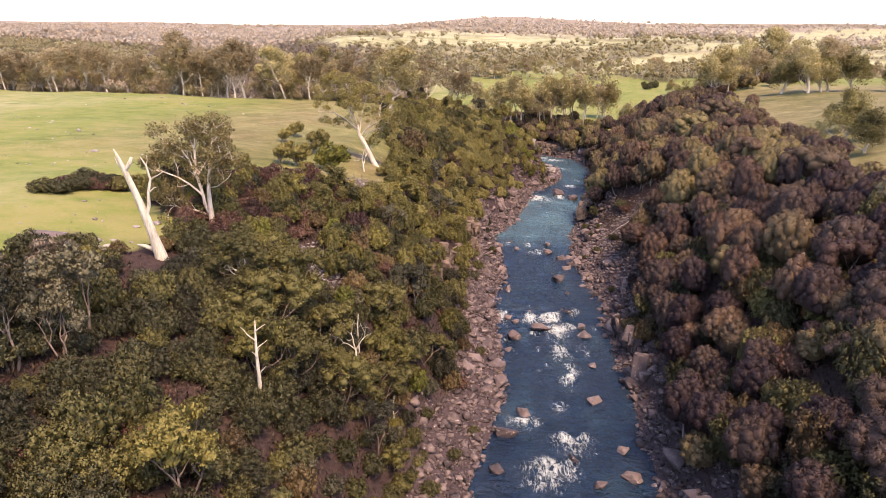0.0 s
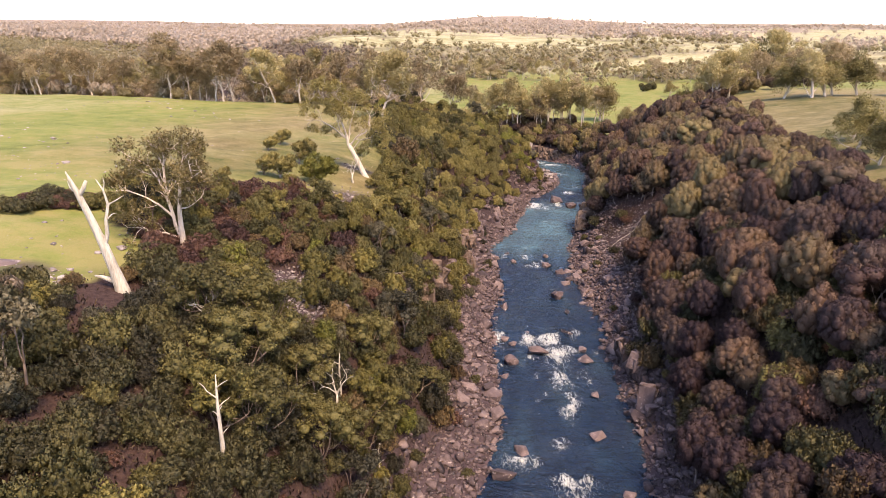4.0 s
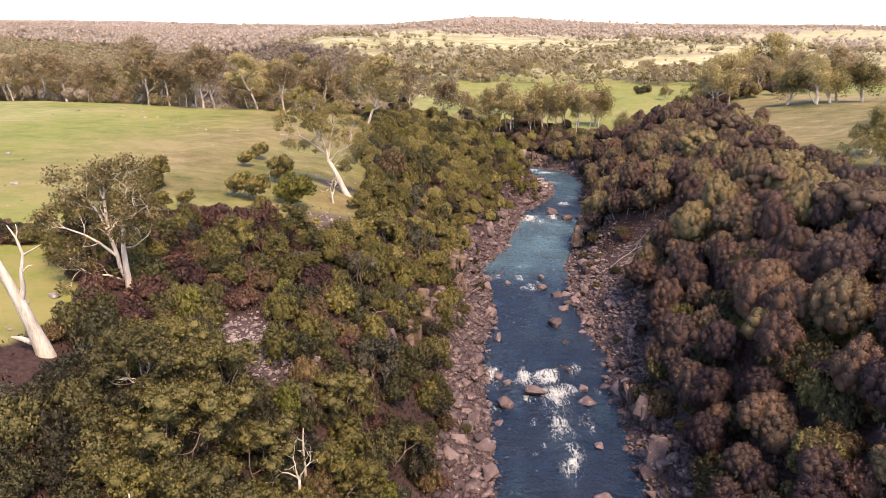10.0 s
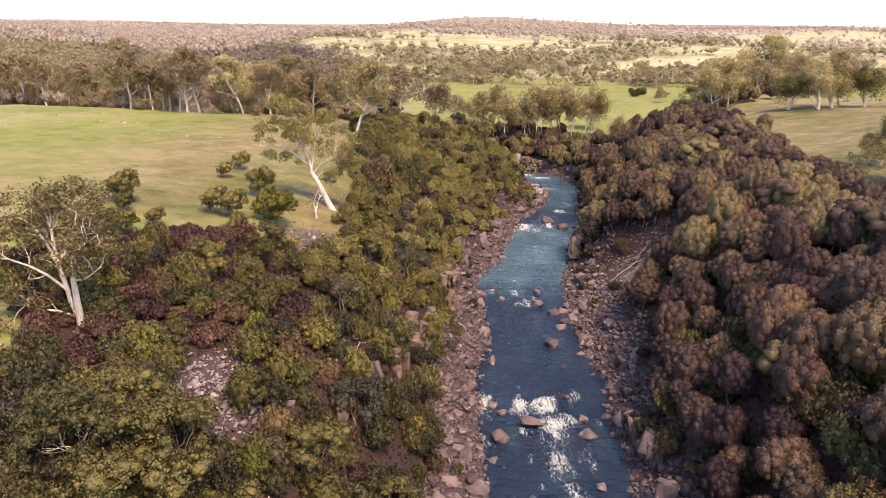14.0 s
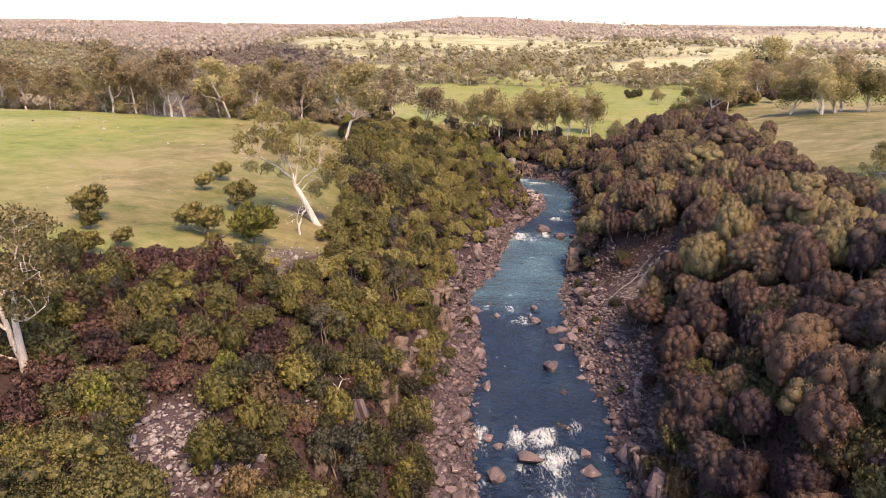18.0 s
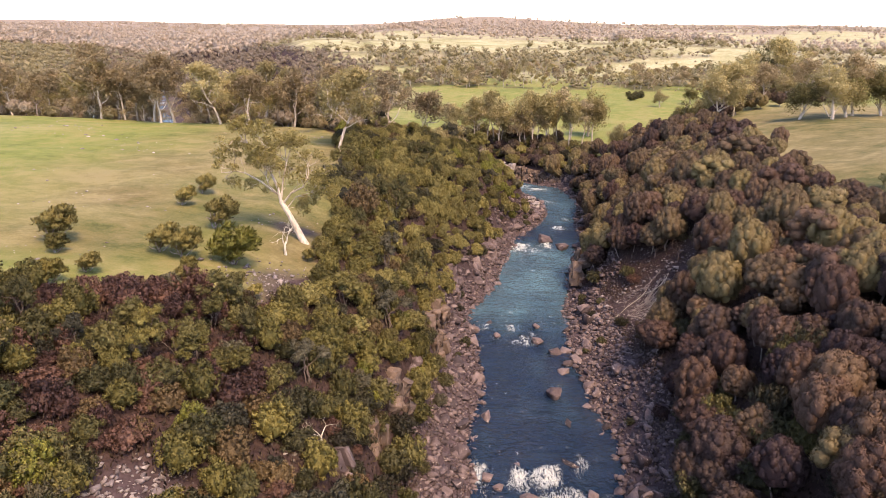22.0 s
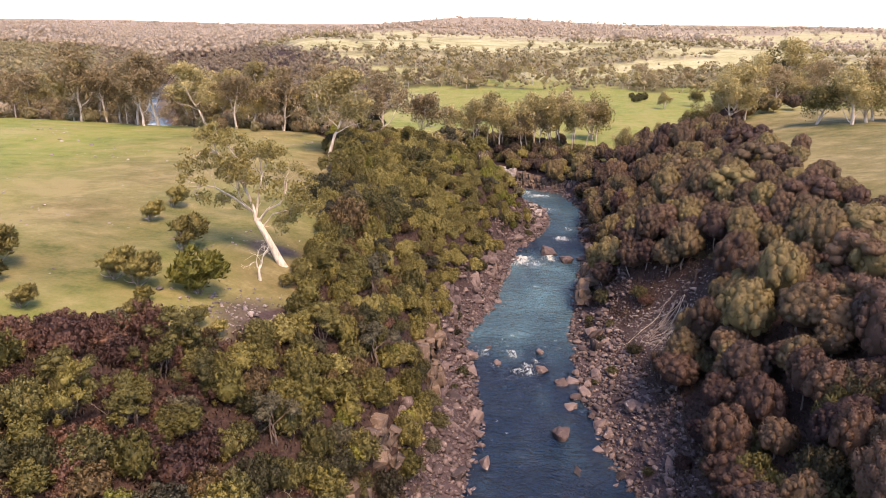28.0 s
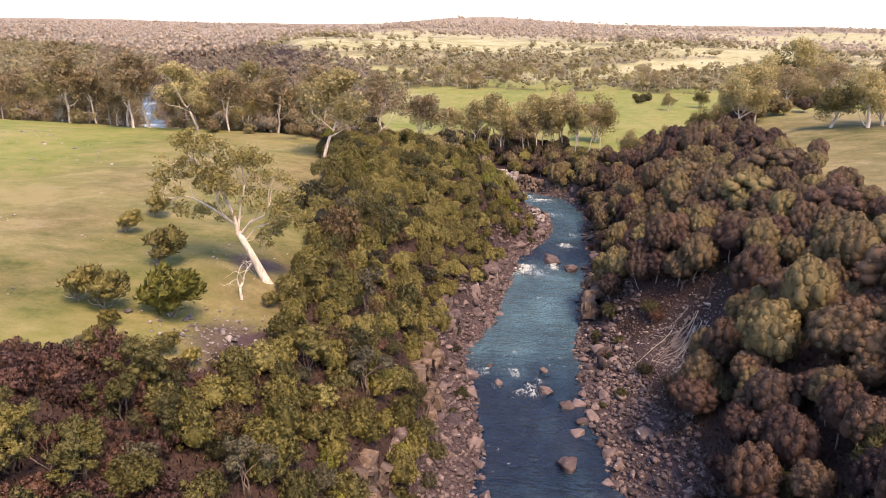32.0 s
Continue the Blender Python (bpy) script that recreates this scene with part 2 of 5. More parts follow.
def ground_z(x, y):
    x, y = np.asarray(x, float), np.asarray(y, float)
    d, right = river_field(x, y)
    w = d + np.where(d > 1, 1, 0) * (vnoise(x, y, 9, 1) * 1.3 + vnoise(x, y, 23, 2) * 2.0) * smooth(2, 9, d) * smooth(90, 40, d)
    w = w * (1 - 0.72 * smooth(222, 275, y) * np.where(right, 0, 1))
    north = smooth(238, 325, y - 80 * smooth(45, 150, x))
    w = w + 2.6 * smooth(138, 156, y) * smooth(1, 4, d) * smooth(262, 235, y)
    z_left = np.interp(w, LEFT_D, LEFT_Z)
    w_right = w - 2.6 * smooth(138, 156, y) * smooth(1, 4, d) * smooth(262, 235, y) + np.interp(y, *STEEP_R) * smooth(1, 5, d)
    z_right = np.interp(w_right, RIGHT_D, RIGHT_Z) * (1 - north) + np.interp(w, NORTH_D, NORTH_Z) * north
    past = smooth(650, 880, y)
    z = np.where(right, z_right * (1 - past) + z_left * past, z_left)
    # low stony spit inside the bend
    z = z - np.where(right, 0, 0.72) * smooth(232, 246, y) * smooth(284, 272, y) * smooth(-4, 8, x) * np.clip(z - 0.4, 0, None)
    # scree shelf on the right bank under the fallen trees
    shelf = np.exp(-((x - 31) / 7) ** 2 - ((y - 152) / 11) ** 2)
    z = z - shelf * np.clip(z - 4.5, 0, 9) * 0.8
    open_land = smooth(40, 170, d)
    far = np.clip(y - 360, 0, None) * 0.047 - 22 * smooth(-150, -560, x) * smooth(600, 1100, y)
    far = far + 36 * np.exp(-((x + 83) / 520) ** 2 - ((y - 3230) / 380) ** 2) + 16 * np.exp(-((x + 850) / 110) ** 2 - ((y - 1180) / 200) ** 2)
    roll = vnoise(x, y, 260, 3) * 6 + vnoise(x, y, 620, 4) * 7
    z = z + open_land * (far + roll * smooth(420, 900, y))
    z = z + (vnoise(x, y, 5, 5) * 0.25 + vnoise(x, y, 17, 6) * 0.5) * smooth(2, 10, d) + vnoise(x, y, 2.3, 7) * 0.25 * smooth(0, 2, d) * smooth(12, 6, d)
    return z


# edges between bush and open grass
BUSH_L = ((-100, 46, 55, 62, 70, 77, 85, 96, 104, 112, 125, 150, 176, 200, 222, 240, 262), (-72, -70, -47, -40.5, -40, -42, -50, -53, -44, -27, -24, -27, -31, -36, -44, -52, -60))
BUSH_R = ((-100, 60, 100, 124, 150, 176, 208, 240, 262), (56, 54, 55, 58, 60, 64, 69, 74, 80))


def bushy(x, y):
    d, right = river_field(x, y)
    wob = vnoise(x, y, 7, 11) * 2.2
    left = (~right) & (x > np.interp(y, *BUSH_L) + wob) & (y < 262)
    rgt = right & (x < np.interp(y, *BUSH_R) + wob) & (y < 284)
    gorge = (y > 250) & (d < 75 + wob * 5) & ~right
    north = right & (y >= 262) & (d < 16 + wob * 2) 
    north2 = right & (x < -66) & (d < 140 + wob * 8)
    return (left | rgt | gorge | north | north2) & (d > 0)


def glimpse(x, y):
    """The treeless gap in the gorge woods through which the upper river shows."""
    t = np.clip((y - 226) / 400, 0, 1)
    return (y > 226) & (y < 560) & (np.abs(x + 93 + 205 * t) < 7 + 9 * t)


def spur(x, y):
    """The she-oak covered spur between the upper gorge and the pastures."""
    return (y > 430) & (y < 1010) & (x > -0.62 * (y - 53)) & (x < np.interp(y, (430, 560, 700, 780, 850, 1010), (-70, -100, -120, -205, -270, -345)) + 14 * vnoise(x, y, 30, 64))


def wooded(x, y):
    """How likely a tree stands at a far place."""
    d, right = river_field(x, y)
    n = vnoise(x, y, 70, 61) + 0.6 * vnoise(x, y, 28, 62)
    w = np.where(n > 0.75, 0.5, 0.02)
    band = (y > 545 + 12 * n) & (y < 770 + 60 * n) & (x > -140)
    w = np.where(band, np.where(n > -0.1, 0.85, 0.16), w)
    belt = vnoise(x * 0.3, y, 34, 65) + 0.35 * vnoise(x, y, 40, 66)
    w = np.where((y > 760) & (y < 1480) & (belt > 0.3), 0.75, w)
    w = np.where((x < -0.345 * (y - 53)) | ((y < 545) & (x < -60 + 8 * n)), 0.95, w)
    w = np.where(spur(x, y), 0.95, w)
    w = np.where((y > 1480 + 90 * n) & (x < 480 + 120 * n), 0.9, w)
    w = np.where((y > 2050 + 120 * n) & (n > -0.5), 0.8, w)
    w = np.where((x > -20) & (y < 540) & (x < 0.7 * y), 0, w)
    return np.where((d < 2) | glimpse(x, y), 0, w)


# ---- mesh helpers ----
rng = np.random.default_rng(7)


def tri_mesh(name, v, f, material, smooth_shade=False):
    me = bpy.data.meshes.new(name)
    """A mesh; six columns in v are place and normal."""
    v, f = np.asarray(v, np.float32), np.asarray(f, np.int32)
    lean = np.ascontiguousarray(v[:, 3:]) if v.shape[1] == 6 else None
    v = np.ascontiguousarray(v[:, :3])
    k = f.shape[1]
    me.vertices.add(len(v))
    me.vertices.foreach_set("co", v.ravel())
    me.loops.add(f.size)
    me.loops.foreach_set("vertex_index", f.ravel())
    me.polygons.add(len(f))
    me.polygons.foreach_set("loop_start", np.arange(len(f), dtype=np.int32) * k)
    me.polygons.foreach_set("loop_total", np.full(len(f), k, np.int32))
    if smooth_shade:
        me.polygons.foreach_set("use_smooth", np.ones(len(f), bool))
    me.update(calc_edges=True)
    if lean is not None:
        at = me.attributes.new("custom_normal", "FLOAT_VECTOR", "POINT")
        at.data.foreach_set("vector", lean.ravel())
    me.materials.append(material)
    return me


def with_normals(v, f):
    """The points with the mean normal of their faces as three more columns."""
    if v.shape[1] == 6:
        return v
    f = np.asarray(f)
    fn = np.cross(v[f[:, 1]] - v[f[:, 0]], v[f[:, 2]] - v[f[:, 0]])
    n = np.zeros_like(v, dtype=float)
    for k in range(f.shape[1]):
        np.add.at(n, f[:, k], fn)
    return np.concatenate([v, unit(n)], 1)


def gather(pieces):
    vs, fs, n = [], [], 0
    if any(p[0].shape[1] == 6 for p in pieces):
        pieces = [(with_normals(v, f), f) for v, f in pieces]
    for v, f in pieces:
        vs.append(v)
        fs.append(np.asarray(f) + n)
        n += len(v)
    return np.concatenate(vs), np.concatenate(fs)


def ico(sub):
    bm = bmesh.new()
    bmesh.ops.create_icosphere(bm, subdivisions=sub, radius=1)
    v = np.array([p.co[:] for p in bm.verts])
    f = np.array([[p.index for p in q.verts] for q in bm.faces])
    bm.free()
    return v, f


ICO = {k: ico(k) for k in (1, 2, 3)}


def unit(a):
    return a / np.maximum(np.linalg.norm(a, axis=-1, keepdims=True), 1e-9)


def tufts(p, n, size, blades=2, loose=0.7, wide=0.42, lift=0.25, lay=0.35, ruffle=0.38):
    """Leafy sprays at the points p, leaning along n: folded diamonds, each an island of its own."""
    p, n = np.repeat(p, blades, 0), np.repeat(n, blades, 0)
    d = unit(n + rng.normal(0, loose, p.shape) + (lift if isinstance(lift, tuple) else (0, 0, lift)))
    side = unit(np.cross(d, rng.normal(0, 1, p.shape)))
    flat = rng.random((len(p), 1)) < lay
    tangent = unit(np.cross(n, rng.normal(0, 1, p.shape)) + n * rng.uniform(0.1, 0.6, (len(p), 1)))
    d = np.where(flat, tangent, d)
    side = np.where(flat, unit(np.cross(n, tangent)), side)
    up = np.cross(side, d)
    s = (size * rng.uniform(0.6, 1.3, len(p)))[:, None]
    base, tip = p - d * s * 0.3, p + d * s * 0.7
    a = p + side * s * wide + up * s * 0.12
    b = p - side * s * wide + up * s * 0.12
    away = np.sum(np.cross(a - base, tip - base) * n, 1)[:, None] < 0
    a, b = np.where(away, b, a), np.where(away, a, b)
    v = np.stack([base, a, tip, b], 1).reshape(-1, 3)
    k = np.arange(len(p))[:, None] * 4
    f = np.concatenate([k + (0, 1, 2), k + (0, 2, 3)], 1).reshape(-1, 3)
    # leaves of a clump catch the light together: their normals follow the clump
    shade = unit(n + rng.normal(0, ruffle, n.shape))
    return np.concatenate([v, np.repeat(shade, 4, 0)], 1), f


def on_lobes(lobes, count, low=-0.35):
    """Points and normals on the outside of a union of ellipsoids (centre, radii)."""
    c, r = np.array([l[0] for l in lobes]), np.array([l[1] for l in lobes])
    area = (r[:, 0] * r[:, 2])
    k = rng.choice(len(lobes), count * 3, p=area / area.sum())
    u = unit(rng.normal(0, 1, (count * 3, 3)))
    u[:, 2] = np.where(u[:, 2] < low, -u[:, 2], u[:, 2])
    p = c[k] + u * r[k]
    inside = np.zeros(len(p), bool)
    for i in range(len(lobes)):
        inside |= (np.sum(((p - c[i]) / (r[i] * 0.97)) ** 2, 1) < 1) & (k != i)
    p, u = p[~inside][:count], u[~inside][:count]
    return p, unit(u)


def crown(lobes, count, size, core=0.84, fine=1, inner=0.62, **kw):
    p, n = on_lobes(lobes, count)
    pieces = [tufts(p + n * rng.normal(0, size * 0.25, (len(p), 1)), n, size, **kw)]
    if core:
        v, f = ICO[fine]
        for i, (c, r) in enumerate(lobes):
            pieces.append((np.array(c) + v * np.array(r) * (core if i == 0 else inner) * (1 + rng.normal(0, 0.05, (len(v), 1))), f))
    return gather(pieces)


def cushion_lobes(radius, height, base, count, small=0.19, depth=(0.74, 0.86), heart=0.84):
    """A smooth high dome set with many small rounded heads, drawn in towards its foot."""
    mid, half = base + height * 0.45, height * 0.55
    lobes = [((0, 0, mid), (radius * heart, radius * heart, half * heart))]
    wave = rng.uniform(0, 6.28, 3)
    for i in range(count):
        a, u = i * 2.4 + rng.uniform(-0.35, 0.35), 1 - (i + 0.5) / count * 1.5
        q = math.sqrt(1 - u * u) * (1 + 0.13 * math.sin(2 * a + wave[0]) + 0.08 * math.sin(3 * a + wave[1])) * (1 if u > 0 else 1 + 0.35 * u)
        lift = 1 + 0.1 * math.sin(2 * a + wave[2]) * (1 - u)
        s, deep = radius * small * rng.uniform(0.6, 1.5), rng.uniform(*depth)
        lobes.append(((math.cos(a) * q * radius * deep, math.sin(a) * q * radius * deep, mid + u * half * deep * lift), (s, s, s * 1.25)))
    return lobes


def tube(path, radii, sides=6):
    path, radii = np.asarray(path, float), np.asarray(radii, float)
    t = unit(np.gradient(path, axis=0))
    ref = np.where(np.abs(t[:, 2:3]) > 0.9, (1.0, 0, 0), (0, 0, 1.0))
    a = unit(np.cross(t, ref))
    b = np.cross(t, a)
    ang = np.arange(sides) * 2 * np.pi / sides
    ring = path[:, None] + radii[:, None, None] * (a[:, None] * np.cos(ang)[None, :, None] + b[:, None] * np.sin(ang)[None, :, None])
    n, f = len(path), []
    for i in range(n - 1):
        for j in range(sides):
            p, q = i * sides + j, i * sides + (j + 1) % sides
            f += [(p, q, q + sides), (p, q + sides, p + sides)]
    for j in range(1, sides - 1):
        f.append(((n - 1) * sides, (n - 1) * sides + j, (n - 1) * sides + j + 1))
    return ring.reshape(-1, 3), np.array(f)


def wander(p, d, length, steps, bend, up=0.0):
    pts, d = [np.array(p, float)], unit(np.array(d, float))
    for _ in range(steps):
        d = unit(d + rng.normal(0, bend, 3) + (0, 0, up))
        pts.append(pts[-1] + d * length / steps)
    return np.array(pts), d


def branching(p, d, length, radius, depth, wood, tips, forks=(2, 4), bend=0.16, up=0.06, spread=0.75, taper=0.55, sides=6):
    """A limb with its forks; fills the list of tubes and the list of twig ends."""
    path, end = wander(p, d, length, 4, bend, up)
    wood.append(tube(path, np.linspace(radius, radius * taper, len(path)), sides if depth > 1 else 4))
    if depth == 0:
        tips.append(path[-1])
        return
    for i in range(rng.integers(*forks)):
        at = path[-1] if i < 2 else path[rng.integers(2, 4)]
        q = unit(end + rng.normal(0, spread, 3))
        branching(at, q, length * rng.uniform(0.55, 0.8), radius * taper * rng.uniform(0.75, 1), depth - 1, wood, tips, forks, bend, up, spread, taper, sides)


def part(name, mesh, parent, label=""):
    ob = new(name, mesh)
    ob.parent = parent
    return tagged(ob, label)


def thing(name, parts, m, label, category, group="", kind=""):
    """An Empty at m with its parts, given as (name, mesh)."""
    root = new(name)
    root.empty_display_size = 0.2
    root.matrix_world = m
    for pn, me in parts:
        part(pn, me, root)
    return tagged(root, label, category, group, kind)


def place(x, y, turn=None, scale=1.0, tall=1.0, sink=0.15):
    z = float(ground_z(x, y)) - sink
    turn = rng.uniform(0, 6.283) if turn is None else turn
    return Matrix.Translation((x, y, z)) @ Matrix.Rotation(turn, 4, "Z") @ Matrix.Diagonal((scale, scale, scale * tall, 1))


# ---- ground and river ----
def axis(fine0, fine1, step, end0, end1, grow):
    mid = list(np.arange(fine0, fine1 + step / 2, step))
    lo, hi, s = [fine0], [fine1], step
    while hi[-1] < end1:
        s *= grow
        hi.append(hi[-1] + s)
    s = step
    while lo[-1] > end0:
        s *= grow
        lo.append(lo[-1] - s)
    return np.array(lo[:0:-1] + mid + hi[1:])


def build_ground():
    xs, ys = axis(-62, 72, 1.0, -3600, 3600, 1.07), axis(20, 310, 1.0, -700, 4300, 1.045)
    gx, gy = np.meshgrid(xs, ys)
    x, y = gx.ravel(), gy.ravel()
    z = ground_z(x, y)
    nx, ny = len(xs), len(ys)
    k = (np.arange(ny - 1)[:, None] * nx + np.arange(nx - 1)[None]).ravel()
    f = np.stack([k, k + 1, k + nx + 1, k + nx], 1)
    me = tri_mesh("ground", np.stack([x, y, z], 1), f, GROUND_MAT, True)
    d, right = river_field(x, y)
    wob = vnoise(x, y, 6, 21)
    rocky = smooth(9.5, 6.5, d + wob * 1.5 + 3 * smooth(138, 156, y))
    for px, py, pr in ((-24, 76, 8), (-27, 118, 6), (-30, 138, 4), (31, 153, 9), (-47, 66, 4)):
        rocky = np.maximum(rocky, 0.8 * smooth(pr, pr * 0.4, np.hypot(x - px, y - py) + wob * 2))
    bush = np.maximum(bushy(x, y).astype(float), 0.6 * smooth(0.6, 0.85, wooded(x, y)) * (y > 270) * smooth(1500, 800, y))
    dry = 0.35 + 0.5 * vnoise(x, y, 60, 22) + 0.25 * vnoise(x, y, 15, 23)
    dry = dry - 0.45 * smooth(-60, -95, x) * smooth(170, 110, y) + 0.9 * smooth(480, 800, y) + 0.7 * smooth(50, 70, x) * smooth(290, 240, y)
    dry = dry - 0.25 * smooth(-20, -40, x) * smooth(270, 240, y) - 0.8 * smooth(285, 320, y) * smooth(700, 520, y) * smooth(-60, 0, x)
    worn = np.clip(smooth(-105, -55, x + wob * 3) * smooth(100, 120, y) * smooth(300, 240, y) * smooth(30, 10, x) * (0.85 + 0.3 * vnoise(x, y, 12, 24)) + 0.9 * smooth(40, 60, x) * smooth(300, 260, y), 0, 1)
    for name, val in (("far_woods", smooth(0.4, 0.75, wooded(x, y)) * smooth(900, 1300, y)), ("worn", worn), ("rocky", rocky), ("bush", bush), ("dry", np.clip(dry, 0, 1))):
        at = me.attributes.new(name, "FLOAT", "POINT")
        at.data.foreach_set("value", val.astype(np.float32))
    tagged(new("ground", me), "grassy plateau and steep gorge banks with leaf litter and stones", "ground", kind="structure")


# white water: x, y, half width, length downstream, strength
RAPIDS = ((1.2, 111.5, 1.3, 10, 1.1), (5.8, 111.0, 1.5, 7, 1.2), (9.0, 110.8, 2.2, 7, 1.3), (10.0, 107.5, 1.9, 14, 1.08), (10.3, 98.5, 1.6, 10, 1.02), (10.8, 89.6, 1.6, 8, 1.1), (11.6, 93, 1.4, 9, 0.85), (5.9, 103, 1.4, 4, 0.9),
          (13.9, 113.6, 1.3, 6, 0.9), (12.5, 107.5, 1.4, 6, 0.75), (13.4, 100, 1.2, 7, 0.6), (1.4, 100.5, 1.3, 4, 0.7), (4.0, 76.8, 2.6, 5, 0.95), (9.5, 74, 3.0, 8, 0.95), (6.6, 68.5, 3.2, 9, 1.15), (9, 81, 1.8, 5, 0.7),
          (1.4, 153.5, 1.1, 4, 0.9), (6.4, 154, 1.7, 4, 1.05), (7.8, 149.5, 2.4, 7, 0.95), (10.6, 152, 1.2, 5, 0.8), (3.5, 149, 1.0, 4, 0.6), (9.8, 209, 4.0, 14, 1.25), (17.6, 209.5, 2.2, 8, 1.05), (13.5, 205, 3, 10, 0.8),
          (22.8, 228, 3, 9, 1.1), (13, 288, 5, 10, 1.25), (20, 283, 5, 9, 1.15), (22, 262, 4, 10, 0.7), (26, 238, 2.5, 7, 0.6), (-222, 470, 9, 80, 1.1), (-262, 540, 10, 120, 1.1), (-300, 640, 10, 100, 1.0), (-180, 425, 8, 40, 1.0))
# low ledges over which the river drops: y, height, backwater
LEDGES = ((111.2, 0.5, 22), (153.8, 0.3, 14), (209, 0.5, 18))


def build_water():
    pieces = []
    for xs, ys in ((np.arange(-6, 46, 0.4), np.arange(24, 306, 0.4)), (np.arange(-450, -5, 5.0), np.arange(280, 905, 5.0)), (np.arange(-6, 22, 2.0), np.arange(-80, 25, 2.0))):
        gx, gy = np.meshgrid(xs, ys)
        nx = len(xs)
        k = (np.arange(len(ys) - 1)[:, None] * nx + np.arange(nx - 1)[None])
        d = river_field(gx, gy)[0]
        keep = (d[:-1, :-1] < 2.5 * (xs[1] - xs[0]) + 0.6)
        k = k[keep]
        used, inv = np.unique(np.stack([k, k + 1, k + nx + 1, k + nx], 1), return_inverse=True)
        pieces.append((np.stack([gx.ravel()[used], gy.ravel()[used], np.zeros(len(used))], 1), inv.reshape(-1, 4)))
    v, f = gather(pieces)
    x, y = v[:, 0], v[:, 1]
    foam = np.zeros(len(v))
    for rx, ry, hw, ln, s in RAPIDS:
        along = (ry - y + vnoise(x, y, 1.7, 43) * 1.1 + vnoise(x, y, 0.8, 44) * 0.5) / ln
        shape = smooth(-0.05, 0.16, along) * smooth(1.0, 0.2, along)
        across = np.exp(-(((x - rx) + vnoise(x, y, 2.2, 31) * 0.8) / (hw * (1 + 0.3 * np.clip(along, 0, 1)))) ** 2 * 1.2)
        foam = np.maximum(foam, s * shape * across)
    streak = vnoise(x * 1.6, y * 0.45, 1.0, 33)
    foam = foam * (0.85 + 0.3 * streak)
    flecks = smooth(0.5, 0.95, vnoise(x, y * 0.7, 1.1, 37)) * smooth(-0.1, 0.5, vnoise(x, y, 9, 38)) * 0.62
    foam = np.maximum(foam, flecks * (river_field(x, y)[0] < -1.5) * (y < 300))
    calm = 1 - 0.55 * smooth(160, 175, y) * smooth(205, 195, y)
    v[:, 2] = calm * (0.26 * (0.5 - np.abs(vnoise(x, y * 0.8, 2.9, 34))) + 0.15 * (0.5 - np.abs(vnoise(x * 0.9, y, 1.25, 36)))) + np.minimum(foam, 1) * (0.12 + 0.22 * vnoise(x, y, 1.0, 35))
    for ly, drop, back in LEDGES:
        v[:, 2] += drop * smooth(ly - 1.8, ly + 0.2, y + 0.5 * vnoise(x, y, 1.6, 46)) * smooth(ly + back, ly + 1, y) * (np.abs(x - 15) < 40)
    me = tri_mesh("river", v, f, WATER_MAT, True)
    # Mask of the lighter reaches whose colour carries painted sky reflection
    at = me.attributes.new("shallow_sheen", "FLOAT", "POINT")
    shallow_sheen = (0.75 * smooth(145, 170, y + vnoise(x, y, 4, 45) * 4) * smooth(216, 196, y) + 0.5 * smooth(220, 240, y)) * (0.8 + 0.35 * vnoise(x, y * 0.5, 4, 40)) + 0.1 * smooth(0.1, 0.8, vnoise(x, y * 0.4, 3, 42))
    at.data.foreach_set("value", np.clip(shallow_sheen, 0, 1).astype(np.float32))
    at = me.attributes.new("foam", "FLOAT", "POINT")
    at.data.foreach_set("value", np.clip(foam, 0, 1.2).astype(np.float32))
    tagged(new("river", me), "dark blue fast river with white rapids between rocks", "river", kind="structure")


build_ground()
build_water()


# ---- rocks ----
def boulder(points, cuts, rough=0.035, flat=0.75):
    """An angular block: the hull of a few points, its edges chipped."""
    bm = bmesh.new()
    for p in unit(rng.normal(0, 1, (points, 3))) * rng.uniform(0.8, 1.08, (points, 1)):
        bm.verts.new(p)
    bmesh.ops.convex_hull(bm, input=bm.verts)
    bmesh.ops.delete(bm, geom=[q for q in bm.verts if not q.link_faces], context="VERTS")
    bmesh.ops.bevel(bm, geom=list(bm.edges), offset=0.03, segments=1, affect="EDGES")
    bmesh.ops.triangulate(bm, faces=list(bm.faces))
    if cuts:
        bmesh.ops.subdivide_edges(bm, edges=list(bm.edges), cuts=cuts, use_grid_fill=True)
        bmesh.ops.triangulate(bm, faces=list(bm.faces))
    bm.verts.index_update()
    v = np.array([q.co[:] for q in bm.verts])
    f = np.array([[q.index for q in face.verts] for face in bm.faces])
    bm.free()
    v = v * (1 + rough * (vnoise(v[:, 0] + v[:, 2], v[:, 1] - v[:, 2], 0.35, 81) + rng.normal(0, 0.3, len(v)))[:, None])
    return v * (1, rng.uniform(0.65, 0.95), flat * rng.uniform(0.7, 1.1)), f


BOULDERS = [tri_mesh("boulder", *boulder(12, 2, 0.06), ROCK) for _ in range(8)]
STONES = [tri_mesh("boulder", *boulder(13, 0), ROCK) for _ in range(10)]
GREYSTONES = [tri_mesh("boulder", *boulder(12, 0), GREYROCK) for _ in range(6)]


